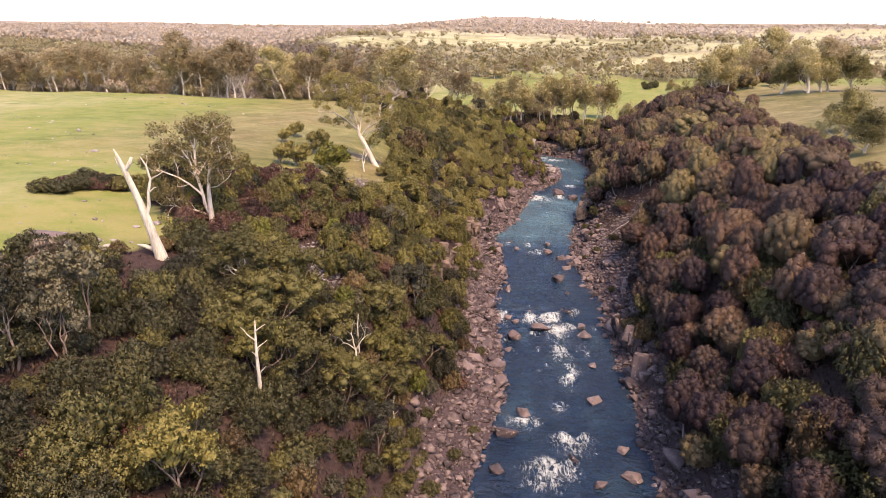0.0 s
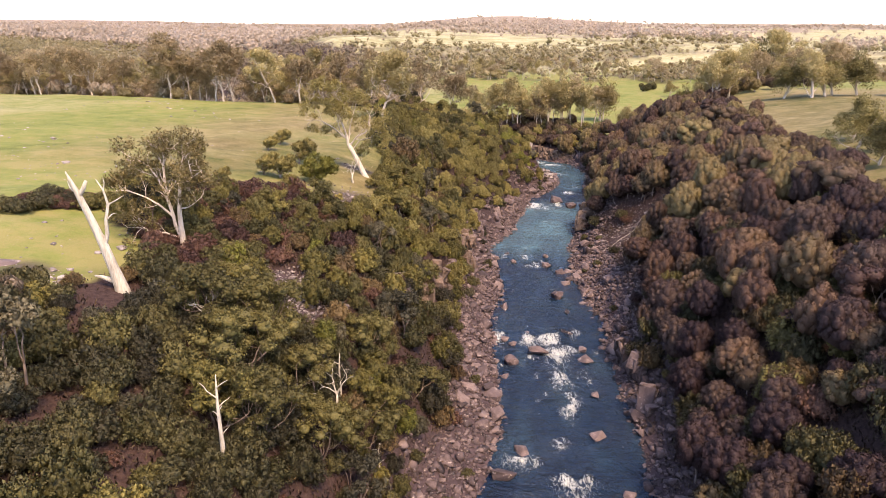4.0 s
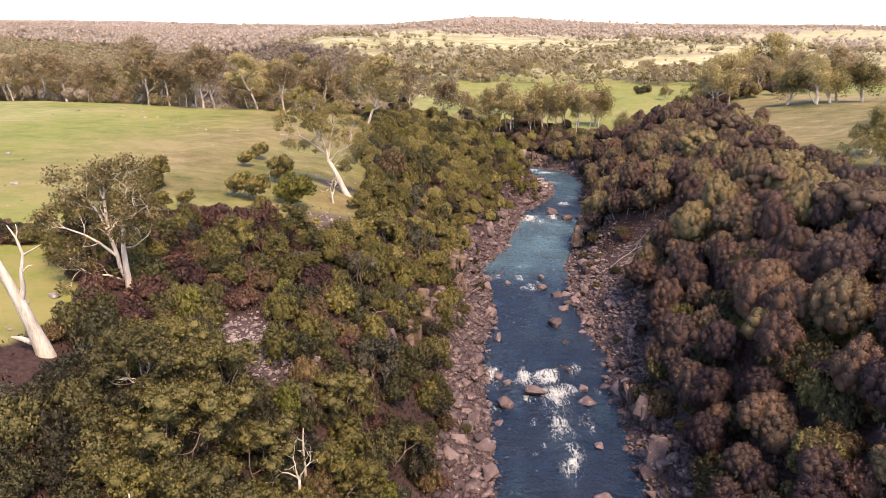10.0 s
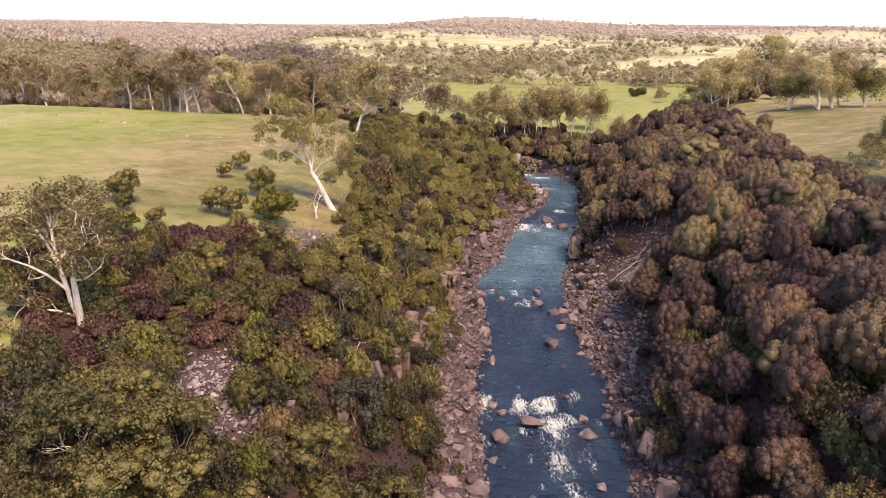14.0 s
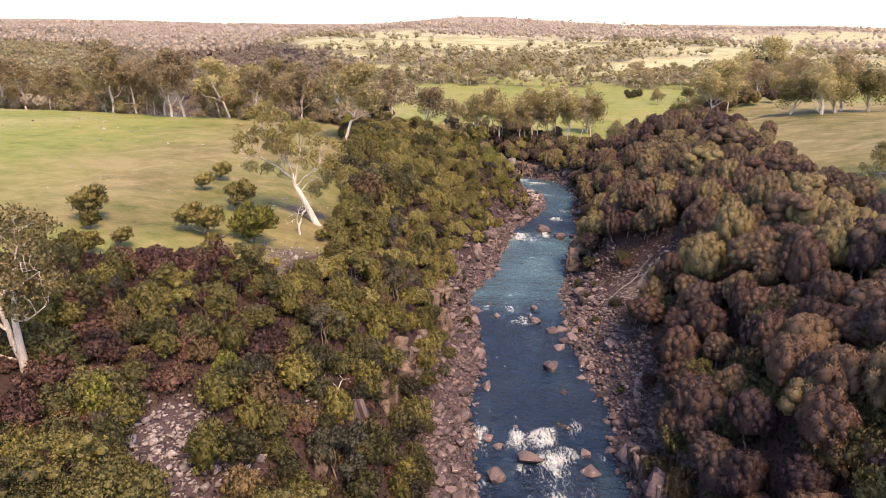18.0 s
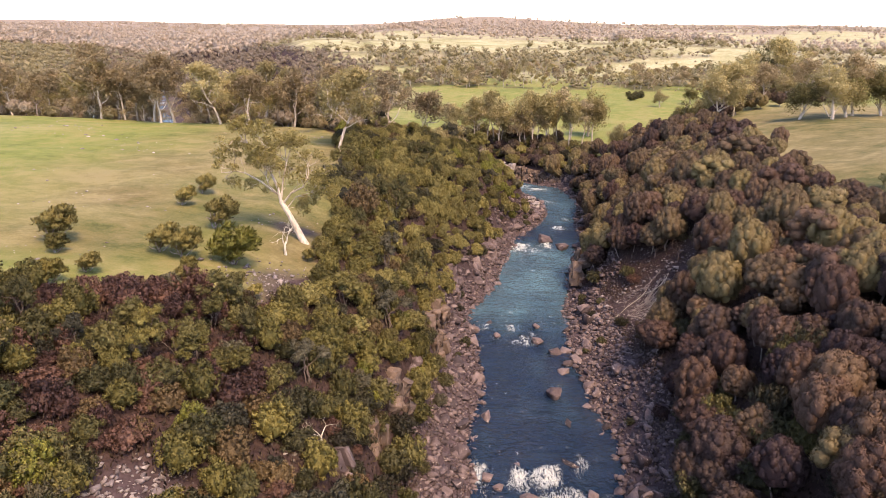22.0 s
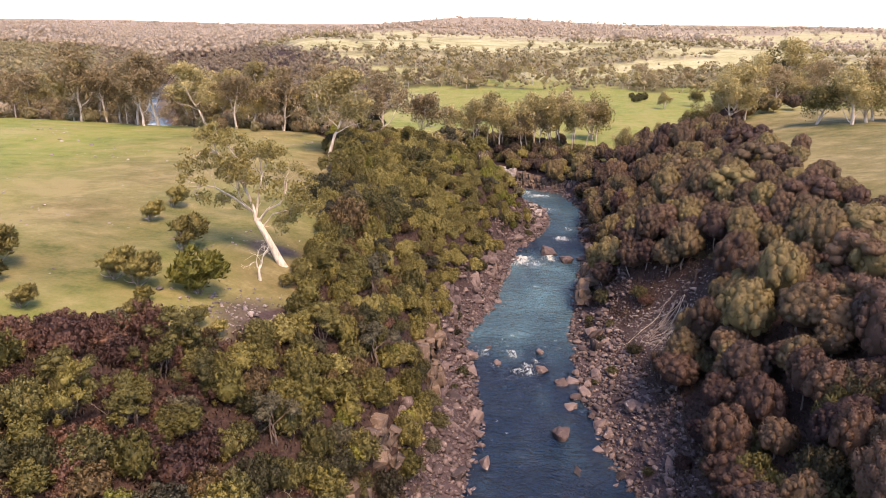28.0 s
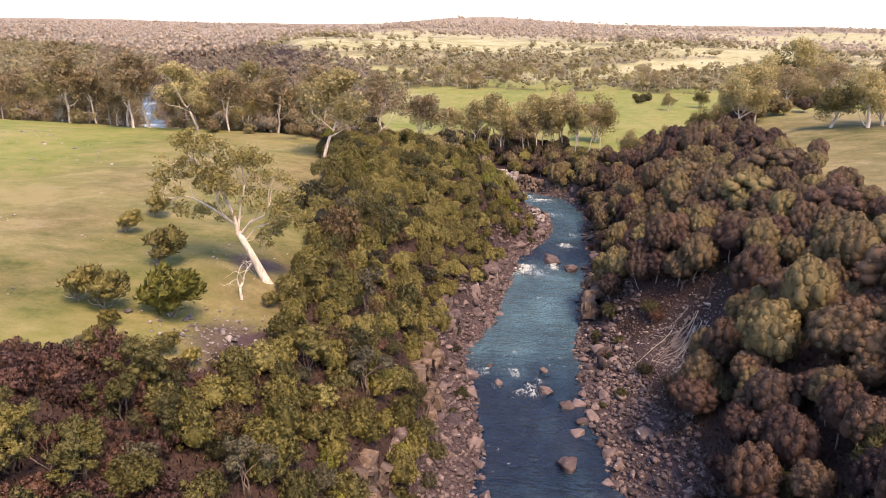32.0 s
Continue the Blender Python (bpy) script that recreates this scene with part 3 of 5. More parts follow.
def rock(me, x, y, size, label, group, z=None, turn=None, flat=1.0, name="boulder"):
    ob = new(name, me)
    z = float(ground_z(x, y)) + size * 0.18 if z is None else z
    tilt = Euler((rng.normal(0, 0.16), rng.normal(0, 0.16), rng.uniform(0, 6.28) if turn is None else turn)).to_matrix().to_4x4()
    ob.matrix_world = Matrix.Translation((x, y, z)) @ tilt @ Matrix.Diagonal((size, size, size * flat, 1))
    return tagged(ob, label, "boulder", group)


# boulders standing in the stream: x, y, half size
MIDSTREAM = ((7.1, 104, 1.5), (2.5, 100, 1.6), (12.5, 111.6, 1.25), (14.5, 102.5, 1.3), (14.4, 106, 0.9), (-0.4, 89.4, 1.9), (4, 77.3, 1.2),
             (13.9, 81.8, 1.25), (1.6, 72.8, 1.5), (0.8, 65.3, 1.0), (12.3, 64, 0.9), (12.1, 128.7, 1.7), (1.2, 121, 1.7), (-0.8, 131.8, 2.3),
             (13.4, 121, 0.9), (13.7, 143.6, 1.3), (10.6, 147.2, 1.25), (10.8, 153.7, 1.0), (1.9, 154.5, 0.9), (3.3, 148.9, 0.9),
             (-1.0, 151.6, 1.3), (17.2, 210.5, 2.6), (21.4, 205, 2.0), (3, 106.5, 0.8), (1.5, 108.4, 0.9), (5.6, 111, 0.7), (1.9, 95.6, 0.6),
             (14.2, 136.2, 1.0), (15.2, 139, 1.2), (15.6, 70.9, 0.9), (15.8, 65.6, 1.1), (9.8, 68.4, 0.7), (14.8, 92, 0.8), (0.5, 79.2, 0.8))
for bx, by, bs in MIDSTREAM:
    rock(BOULDERS[rng.integers(8)], bx, by, bs * 1.3, "tan river boulder standing in the blue stream", "boulders in the stream", z=bs * 0.1, flat=1.05, name="river_boulder")


for bx, by, bs in ((-0.6, 90.5, 1.7), (-2.4, 92.5, 1.5), (-3.2, 89.0, 1.3), (-1.5, 95.0, 1.4), (-3.8, 96.5, 1.2), (-0.2, 97.6, 1.1), (-4.6, 93.2, 1.3), (-2.2, 86.5, 1.2), (-3.9, 84.6, 1.4), (-1.0, 83.2, 1.0),
                   (-2.0, 118.2, 1.6), (-3.6, 121.5, 1.3), (-2.8, 126.8, 1.5), (-3.4, 134.6, 1.5), (16.6, 126, 1.1), (17.8, 131.5, 1.3), (15.4, 144.2, 1.5), (16.4, 146.8, 1.2), (18.5, 120.4, 1.1)):
    rock(BOULDERS[rng.integers(8)], bx, by, bs, "large pinkish angular boulder heaped on the bank", "large boulders on the banks", flat=1.1)


def bank_points(n, dmin, dmax, y0, y1):
    x, y = rng.uniform(-16, 46, n), rng.uniform(y0, y1, n)
    d, right = river_field(x, y)
    lim = np.where(right, dmax + 2.0, dmax) + vnoise(x, y, 6, 41) * 1.5
    ok = (d > dmin) & (d < lim)
    return x[ok], y[ok], d[ok]


def build_banks():
    x, y, d = bank_points(1700, 0.0, 5.5, 42, 250)
    for i in range(min(290, len(x))):
        s = rng.uniform(0.6, 1.15) * (1.9 if rng.random() < 0.22 else 1.0)
        rock(STONES[rng.integers(10)], x[i], y[i], s, "pinkish brown boulder on the stony river bank", "boulders on the banks")
    pieces = []
    x, y, d = bank_points(118000, -0.5, 7.5, 2, 292)
    sx, sy = rng.normal(32, 5, 2600), rng.normal(152, 7.5, 2600)
    px, py = rng.normal(-22.8, 3.0, 900), rng.normal(76, 3.4, 900)
    qx, qy = rng.normal(-27, 3.5, 200), rng.normal(117, 3.2, 200)
    heap = len(x)
    x, y = np.concatenate([x, sx, px, qx]), np.concatenate([y, sy, py, qy])
    z = ground_z(x, y)
    chips = []
    for _ in range(24):
        bm = bmesh.new()
        for p in unit(rng.normal(0, 1, (9, 3))):
            bm.verts.new(p)
        bmesh.ops.convex_hull(bm, input=bm.verts)
        bm.verts.index_update()
        chips.append((np.array([q.co[:] for q in bm.verts]), np.array([[q.index for q in face.verts] for face in bm.faces])))
        bm.free()
    for i in range(len(x)):
        v0, f0 = chips[i % 24]
        s = min(0.1 + rng.exponential(0.17), 1.0) * (0.66 if i >= heap else 1.0)
        v = v0 * (s * 1.1, s * rng.uniform(0.6, 1), s * 0.65)
        a = rng.uniform(0, 6.28)
        ca, sa = math.cos(a), math.sin(a)
        v = np.stack([v[:, 0] * ca - v[:, 1] * sa, v[:, 0] * sa + v[:, 1] * ca, v[:, 2]], 1)
        pieces.append((v + (x[i], y[i], max(z[i], -0.15) + s * 0.2), f0))
    tagged(new("bank_stones", tri_mesh("bank_stones", *gather(pieces[:heap]), ROCK)), "pinkish brown broken stones heaped along both banks", "stones", kind="stuff")
    tagged(new("scree_stones", tri_mesh("scree_stones", *gather(pieces[heap:]), SCREE)), "grey broken stones of the open scree patches", "stones", kind="stuff")
    # pale stones lying in the grass and on the open slope
    n = 0
    for px, py, pr, cnt in ((-24, 77, 5, 46), (-27, 117, 6, 40), (-31, 138, 5, 18), (-33, 190, 5, 16), (-43, 66, 2, 8), (-21, 70, 4, 26), (-15, 88, 2, 10)):
        for _ in range(cnt):
            rock(GREYSTONES[rng.integers(6)], px + rng.normal(0, pr * 0.5), py + rng.normal(0, pr * 0.5), rng.uniform(0.12, 0.34),
                 "pale grey lichened stone lying on the slope", "stones on the slope", name="stone")


def block_mesh(material):
    """An angular jointed block: the hull of points near a box's faces, chipped and roughened."""
    bm = bmesh.new()
    box = np.array([(i, j, k) for i in (-1, 1) for j in (-1, 1) for k in (-1, 1)]) * rng.uniform(0.76, 1.0, (8, 3))
    chips = np.sign(rng.normal(0, 1, (5, 3))) * rng.uniform(0.5, 1.0, (5, 3))
    for p in np.concatenate([box, chips]):
        bm.verts.new(p)
    bmesh.ops.convex_hull(bm, input=bm.verts)
    bmesh.ops.delete(bm, geom=[q for q in bm.verts if not q.link_faces], context="VERTS")
    bmesh.ops.bevel(bm, geom=list(bm.edges), offset=0.03, segments=1, affect="EDGES")
    bmesh.ops.triangulate(bm, faces=list(bm.faces))
    bmesh.ops.subdivide_edges(bm, edges=list(bm.edges), cuts=1, use_grid_fill=True)
    bmesh.ops.triangulate(bm, faces=list(bm.faces))
    bm.verts.index_update()
    v = np.array([q.co[:] for q in bm.verts])
    f = np.array([[q.index for q in face.verts] for face in bm.faces])
    bm.free()
    return tri_mesh("block", v * (1 + rng.normal(0, 0.02, v.shape)), f, material)


CLIFF_BLOCKS = [block_mesh(CLIFF) for _ in range(7)]
ROCK_BLOCKS = [block_mesh(ROCK) for _ in range(5)]
GREY_BLOCKS = [block_mesh(GREYROCK) for _ in range(4)]

# outcrops: x, y, foot, width along the bank, height, turn in degrees, blocks
OUTCROPS = ((-9.3, 110.5, 6.5, 6, 6.5, 80, 11, 0), (-10.5, 101, 7, 4, 5, 75, 7, 0), (-12.5, 93, 11, 4, 4, 80, 7, 1), (-13.5, 82, 12, 3, 4, 80, 6, 0), (-8, 120, 5, 5, 5, 85, 8, 1),
            (-6.5, 136, 3.5, 7, 7.5, 85, 12, 0), (-6.5, 147, 3.0, 6, 6, 88, 9, 0), (-5, 163, 2.2, 7, 6.5, 80, 10, 1), (-1.5, 176, 1.5, 6, 5, 75, 9, 1),
            (2.5, 190, 1.5, 7, 4.5, 75, 9, 1), (25, 186, 1.5, 6, 4.5, 105, 12, 0), (24.5, 178, 1.5, 4, 5, 105, 6, 0), (28, 205, 1.5, 4, 4, 110, 6, 1),
            (22, 96, 1, 4, 4.5, 100, 7, 1), (21.5, 88, 1, 3.5, 4, 95, 6, 1), (6.6, 298.2, 1.0, 12, 6.5, -28, 22, 2), (16.5, 293.8, 1.0, 12, 5, -28, 24, 0), (25.6, 289.4, 0.8, 11, 4, -30, 22, 0),
            (34, 283, 0.8, 9, 4, -40, 12, 1), (37, 172, 12, 2.5, 6, 95, 5, 1), (33, 118, 11, 2, 4.5, 95, 4, 1), (20.6, 101.5, 0.5, 4, 4.2, 95, 12, 1), (22.6, 175, 0.8, 5, 4.6, 98, 10, 0), (14.5, 240, 1, 6, 1.8, 60, 7, 2), (17.5, 250, 0.6, 7, 1.4, 70, 8, 2), (15, 232, 0.6, 6, 1.6, 70, 7, 1), (17, 260, 0.6, 5, 1.2, 80, 6, 2))


def build_outcrops():
    for x, y, foot, wide, tall, turn, count, kind in OUTCROPS:
        foot = min(foot, float(ground_z(x, y))) - 0.3
        label = ("orange brown jointed rock outcrop above the river", "pinkish brown blocky rock outcrop on the bank", "pale grey rock outcrop among bushes")[kind]
        root = new("rock_outcrop")
        root.matrix_world = Matrix.Translation((x, y, foot)) @ Matrix.Rotation(radians(turn), 4, "Z")
        tagged(root, label, "rock outcrop", "rock outcrops")
        meshes = (CLIFF_BLOCKS, ROCK_BLOCKS, GREY_BLOCKS)[kind]
        tiers = max(2, round(tall / 1.7))
        for k in range(tiers):
            row = max(2, round(count * (1 - 0.5 * k / tiers) * 0.75))
            for i in range(row):
                u = ((i + 0.5) / row - 0.5) * (1 - 0.35 * k / tiers)
                ob = part("block", meshes[rng.integers(len(meshes))], root)
                hh = tall / tiers * rng.uniform(0.5, 0.95)
                ob.matrix_basis = (Matrix.Translation((u * wide + rng.normal(0, 0.35), 0.62 * k + rng.normal(0, 0.5), tall / tiers * (k + 0.25 + rng.normal(0, 0.22))))
                                   @ Euler((rng.normal(0, 0.22), rng.normal(0, 0.26), rng.normal(0, 0.6))).to_matrix().to_4x4()
                                   @ Matrix.Diagonal((wide / row * rng.uniform(0.35, 1.15), rng.uniform(0.6, 1.2), hh * rng.uniform(0.6, 1.25), 1)))


def build_field_stones():
    """Small pale stones scattered in the pasture."""
    x, y = rng.uniform(-130, -26, 2600), rng.uniform(60, 232, 2600)
    ok = ~bushy(x, y) & (river_field(x, y)[0] > 12) & (vnoise(x, y, 16, 91) + 0.7 * vnoise(x, y, 5, 92) > 0.35)
    x, y = x[ok], y[ok]
    z = ground_z(x, y)
    v0, f0 = ICO[1]
    pieces = []
    for i in range(len(x)):
        s = 0.08 + rng.exponential(0.09)
        pieces.append((v0 * rng.uniform(0.6, 1.2, (12, 3)) * (s, s, s * 0.5) + (x[i], y[i], z[i] + s * 0.1), f0))
    tagged(new("field_stones", tri_mesh("field_stones", *gather(pieces), GREYROCK)), "small pale stones scattered in the pasture grass", "stones", kind="stuff")


build_banks()
build_field_stones()
build_outcrops()


# ---- plants ----
def stems(count, height, radius, spread, material, name="trunk", depth=1):
    wood, tips = [], []
    for i in range(count):
        a = i * 2.4 + rng.uniform(0, 1)
        branching((math.cos(a) * 0.12, math.sin(a) * 0.12, 0), (math.cos(a) * spread, math.sin(a) * spread, 1), height, radius, depth, wood, tips, (2, 4), 0.18, 0.05, 0.6)
    return tri_mesh(name, *gather(wood), material, True)


def shrub_variant(radius, height, count, size, leaf, wood, heads=52, lift=0.5):
    """An upright uneven bush: many small leafy heads at different heights, dense inside."""
    lobes = cushion_lobes(radius, height * 0.94, height * 0.02, heads, 0.17, (0.68, 1.06), 0.72)
    me = tri_mesh("crown", *crown(lobes, round(count * 1.5), size, core=0.9, fine=2, inner=0.45, blades=1, loose=0.55, wide=0.32, lift=lift, lay=0.4), leaf)
    return (("trunk", stems(1, height * 0.4, 0.07, 0.2, wood, depth=0)), ("crown", me))


def clump_tree_variant(height, leaf, limbs=4, puff=0.62, wood_mat=None, spread=0.6):
    """A small crooked tree whose crown is a heap of dense rounded clumps over bare limbs."""
    wood, tips, pieces = [], [], []
    for i in range(limbs):
        a = i * 6.283 / limbs + rng.uniform(-0.5, 0.5)
        branching((math.cos(a) * 0.12, math.sin(a) * 0.12, -0.3), (math.cos(a) * spread, math.sin(a) * spread, 1), height * 0.48, 0.11, 2, wood, tips, (2, 4), 0.2, 0.12, 0.6, 0.6)
    for t in tips:
        r = puff * rng.uniform(0.75, 1.35)
        lobes = [((t[0], t[1], t[2] + 0.1), (r * 0.8, r * 0.8, r * 0.6))]
        for _ in range(9):
            u = unit(rng.normal(0, 1, 3) + (0, 0, 0.5)) * r * rng.uniform(0.6, 1.0)
            k = r * rng.uniform(0.24, 0.46)
            lobes.append(((t[0] + u[0], t[1] + u[1], t[2] + 0.1 + u[2]), (k, k, k)))
        pieces.append(crown(lobes, 330, 0.16, core=0.78, fine=1, inner=0.42, blades=1, loose=0.6, wide=0.34, lift=0.4, lay=0.4))
    return (("trunk", tri_mesh("trunk", *gather(wood), wood_mat or PALE_BARK, True)), ("crown", tri_mesh("crown", *gather(pieces), leaf)))


def windswept_variant(radius, height, leaf, lean=0.5, comb=(0.75, 0.1, 0.6)):
    """A shrub of the open pasture, its feathery heads combed to one side by the wind."""
    lobes, wood, tips = [], [], []
    for i in range(4):
        a = i * 1.57 + rng.uniform(-0.4, 0.4)
        branching((0, 0, -0.2), (math.cos(a) * 0.35 + lean, math.sin(a) * 0.35, 1), height * 0.42, 0.07, 1, wood, tips, (2, 4), 0.2, 0.05, 0.5, 0.6)
    for i in range(26):
        u = unit(rng.normal(0, 1, 3)) * rng.uniform(0.4, 1.0) ** 0.5
        z = height * (0.56 + 0.36 * u[2])
        k = radius * rng.uniform(0.2, 0.36)
        lobes.append(((u[0] * radius + lean * z, u[1] * radius, z), (k * 1.15, k, k * 0.9)))
    me = crown(lobes, 2300, 0.36, core=0.5, fine=1, blades=1, loose=0.4, wide=0.13, lift=comb, lay=0.1)
    return (("trunk", tri_mesh("trunk", *gather(wood), GREY_BARK, True)), ("crown", tri_mesh("crown", *me, leaf)))


OLIVES = [shrub_variant(1.6, 2.8, 1700, 0.17, OLIVE, GREY_BARK) for _ in range(6)]
GREENS = [shrub_variant(1.65, 2.5, 1700, 0.17, GREEN, DARK_BARK) for _ in range(5)]
WATTLES = [shrub_variant(1.45, 3.2, 1600, 0.17, WATTLE, GREY_BARK, 46, 0.7) for _ in range(5)]
BROWNS = [shrub_variant(1.55, 2.6, 1700, 0.17, BROWN, GREY_BARK) for _ in range(4)]
BLUES = [shrub_variant(1.4, 2.4, 1500, 0.16, BLUEGREEN, GREY_BARK) for _ in range(2)]
BRIGHTS = [shrub_variant(1.4, 2.6, 1500, 0.16, BRIGHT, GREY_BARK, 46, 0.6) for _ in range(3)]
PALES = [shrub_variant(1.55, 2.9, 1700, 0.17, PALE, GREY_BARK) for _ in range(4)]
HEATHS = [shrub_variant(1.35, 1.6, 1300, 0.15, HEATH, DARK_BARK, 40) for _ in range(4)]
NEEDLES = dict(core=0.9, fine=2, inner=0.74, blades=1, lift=0.6, loose=0.45, lay=0.6, wide=0.36, ruffle=0.24)


def oak_variant(radius, height, heads, count, leaf, base):
    """A she-oak: a single bole under a dense cushion of needles."""
    me = tri_mesh("crown", *crown(cushion_lobes(radius, height, base, heads), count, 0.15, **NEEDLES), leaf)
    return (("trunk", stems(1, base + height * 0.3, 0.14, 0.2, GREY_BARK, depth=0)), ("crown", me))


def open_oak_variant(height, leaf, heads=3):
    """A spreading she-oak: bare rising limbs that carry separate flat cushions."""
    wood, tips = [], []
    for i in range(heads):
        a = i * 6.283 / heads + rng.uniform(-0.4, 0.4)
        branching((math.cos(a) * 0.15, math.sin(a) * 0.15, -0.3), (math.cos(a) * 0.55, math.sin(a) * 0.55, 1), height * 0.5, 0.13, 2, wood, tips, (2, 4), 0.14, 0.12, 0.5, 0.6)
    pieces = []
    for t in tips:
        r = rng.uniform(0.75, 1.2)
        lobes = [((t[0], t[1], t[2]), (r, r, r * 0.85))]
        for k in range(9):
            u = unit(rng.normal(0, 1, 3) + (0, 0, 0.4)) * r * rng.uniform(0.7, 0.95)
            q = r * rng.uniform(0.22, 0.4)
            lobes.append(((t[0] + u[0], t[1] + u[1], t[2] + u[2]), (q, q, q * 1.1)))
        pieces.append(crown(lobes, 560, 0.15, **{**NEEDLES, "inner": 0.5}))
    return (("trunk", tri_mesh("trunk", *gather(wood), GREY_BARK, True)), ("crown", tri_mesh("crown", *gather(pieces), leaf)))


SHEOAKS = [oak_variant(2.6, 4.6, 60, 6400, SHEOAK, 1.5) for _ in range(6)]
SHADEOAKS = [oak_variant(2.5, 4.5, 58, 6200, SHADEOAK, 1.5) for _ in range(4)]
RUSTS = [oak_variant(2.5, 4.4, 56, 6000, RUST, 1.4) for _ in range(4)]
OPENOAKS = [open_oak_variant(6.2, (SHEOAK, RUST, SHEOAK)[i]) for i in range(3)]
SMALLOAKS = [oak_variant(1.9, 3.5, 40, 3600, SHEOAK, 0.7) for _ in range(5)]


def gum_variant(height, radius, lean=(0, 0), limbs=6, leaf=GUM, wood_mat=PALE_BARK, puff=1.0, density=26, fork=0.3, leafsize=0.4, reach=0.34, rise=(0.5, 1.3)):
    """A gum: a wandering leader, rising limbs from the fork upwards, and leaf clumps at the twig ends."""
    wood, tips = [], []
    path, end = wander((0, 0, -0.4), (lean[0], lean[1], 1), height * 0.74 + 0.4, 10, 0.12, 0.05)
    wood.append(tube(path, np.linspace(radius * 1.25, radius * 0.32, 11), 8))
    branching(path[-1], end, height * 0.13, radius * 0.3, 1, wood, tips, (2, 4), 0.2, 0.1, 0.6)
    first = 1 + fork * 10 / 0.74
    for i in range(limbs):
        k = min(10, int(first + (10 - first) * (i + rng.uniform(0, 0.9)) / limbs))
        a, low = i * 2.4 + rng.uniform(-0.5, 0.5), 1 - (k - first) / 10
        branching(path[k], (math.cos(a), math.sin(a), rng.uniform(*rise)), height * reach * 0.62 * max(low, 0.45), radius * 0.42 * max(low, 0.4), 2, wood, tips, (2, 4), 0.2, 0.12, 0.65, 0.55)
    pieces = []
    tips += [t * (0.8, 0.8, 1) - (0, 0, rng.uniform(0.06, 0.17) * height) for t in tips if rng.random() < 0.5 and t[2] > height * 0.5]
    for t in tips:
        if rng.random() < 0.15:
            continue
        r = puff * rng.uniform(0.55, 1.25)
        p, n = on_lobes([((t[0], t[1], t[2]), (r, r, r * 0.7))], int(density * (r / puff) ** 2), -0.8)
        pieces.append(tufts(p * 0.75 + t * 0.25 + rng.normal(0, r * 0.2, p.shape), n, leafsize, 1, 0.8, 0.36, -0.1))
    return (("trunk", tri_mesh("trunk", *gather(wood), wood_mat, True)), ("crown", tri_mesh("crown", *gather(pieces), leaf)))


def dead_variant(height, radius, depth=3, material=GREY_BARK, lean=(0, 0), spread=0.6, fork=0.45):
    wood, tips = [], []
    path, end = wander((0, 0, -0.3), (lean[0], lean[1], 1), height * fork, 5, 0.06)
    wood.append(tube(path, np.linspace(radius * 1.2, radius * 0.75, 6), 8))
    for i in range(3):
        a = i * 2.3 + rng.uniform(0, 1)
        branching(path[-1], unit(end + np.array((math.cos(a), math.sin(a), 0)) * 0.55), height * 0.28, radius * 0.6, depth - 1, wood, tips, (2, 4), 0.22, 0.05, spread, 0.5)
    return (("trunk", tri_mesh("trunk", *gather(wood), material, True)),)


BROADGUMS = [gum_variant(11, 0.28, limbs=11, puff=1.5, density=150, leafsize=0.32, fork=0.02, rise=(0.0, 0.9), leaf=GUMDARK, reach=0.52) for i in range(3)]
# Distant plants, mostly in the leaf colours that carry the haze
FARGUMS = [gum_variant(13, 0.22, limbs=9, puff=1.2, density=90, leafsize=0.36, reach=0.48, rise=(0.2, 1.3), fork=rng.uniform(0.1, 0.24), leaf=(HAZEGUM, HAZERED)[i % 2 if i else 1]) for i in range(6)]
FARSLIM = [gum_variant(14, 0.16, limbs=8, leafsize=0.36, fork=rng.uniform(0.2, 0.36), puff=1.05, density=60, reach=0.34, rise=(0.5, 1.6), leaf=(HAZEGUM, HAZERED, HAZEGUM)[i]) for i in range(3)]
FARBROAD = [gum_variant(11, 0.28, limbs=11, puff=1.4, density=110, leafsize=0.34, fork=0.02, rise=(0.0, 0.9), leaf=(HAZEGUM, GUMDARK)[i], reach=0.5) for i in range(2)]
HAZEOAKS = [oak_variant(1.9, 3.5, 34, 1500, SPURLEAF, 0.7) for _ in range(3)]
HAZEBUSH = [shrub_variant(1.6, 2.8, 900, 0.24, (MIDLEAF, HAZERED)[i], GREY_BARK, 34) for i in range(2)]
YOUNGS = [clump_tree_variant(5.2, (WATTLE, OLIVE, BLUEGREEN, WATTLE)[i], 3, 0.62, DARK_BARK, 0.4) for i in range(4)]
CLUMPS = [clump_tree_variant(rng.uniform(6.0, 7.2), TEATREE, 4, 0.86, DARK_BARK) for _ in range(4)]
SWEPT = [windswept_variant(1.5, 3.4, (WINDLEAF, WATTLE, PALE, FRESH)[i], (0.5, 0.25, 0.4, 0.12)[i]) for i in range(4)]
DROOPING = [windswept_variant(1.5, 3.2, DRYPALE, 0.05, (0.1, 0, -1.3)) for _ in range(2)]
DEADS = [dead_variant(9, 0.2) for _ in range(3)]
TWIGGY = [dead_variant(4.5, 0.12, 4, DRYTWIG, spread=0.8, fork=0.25) for _ in range(3)]
counts = {}
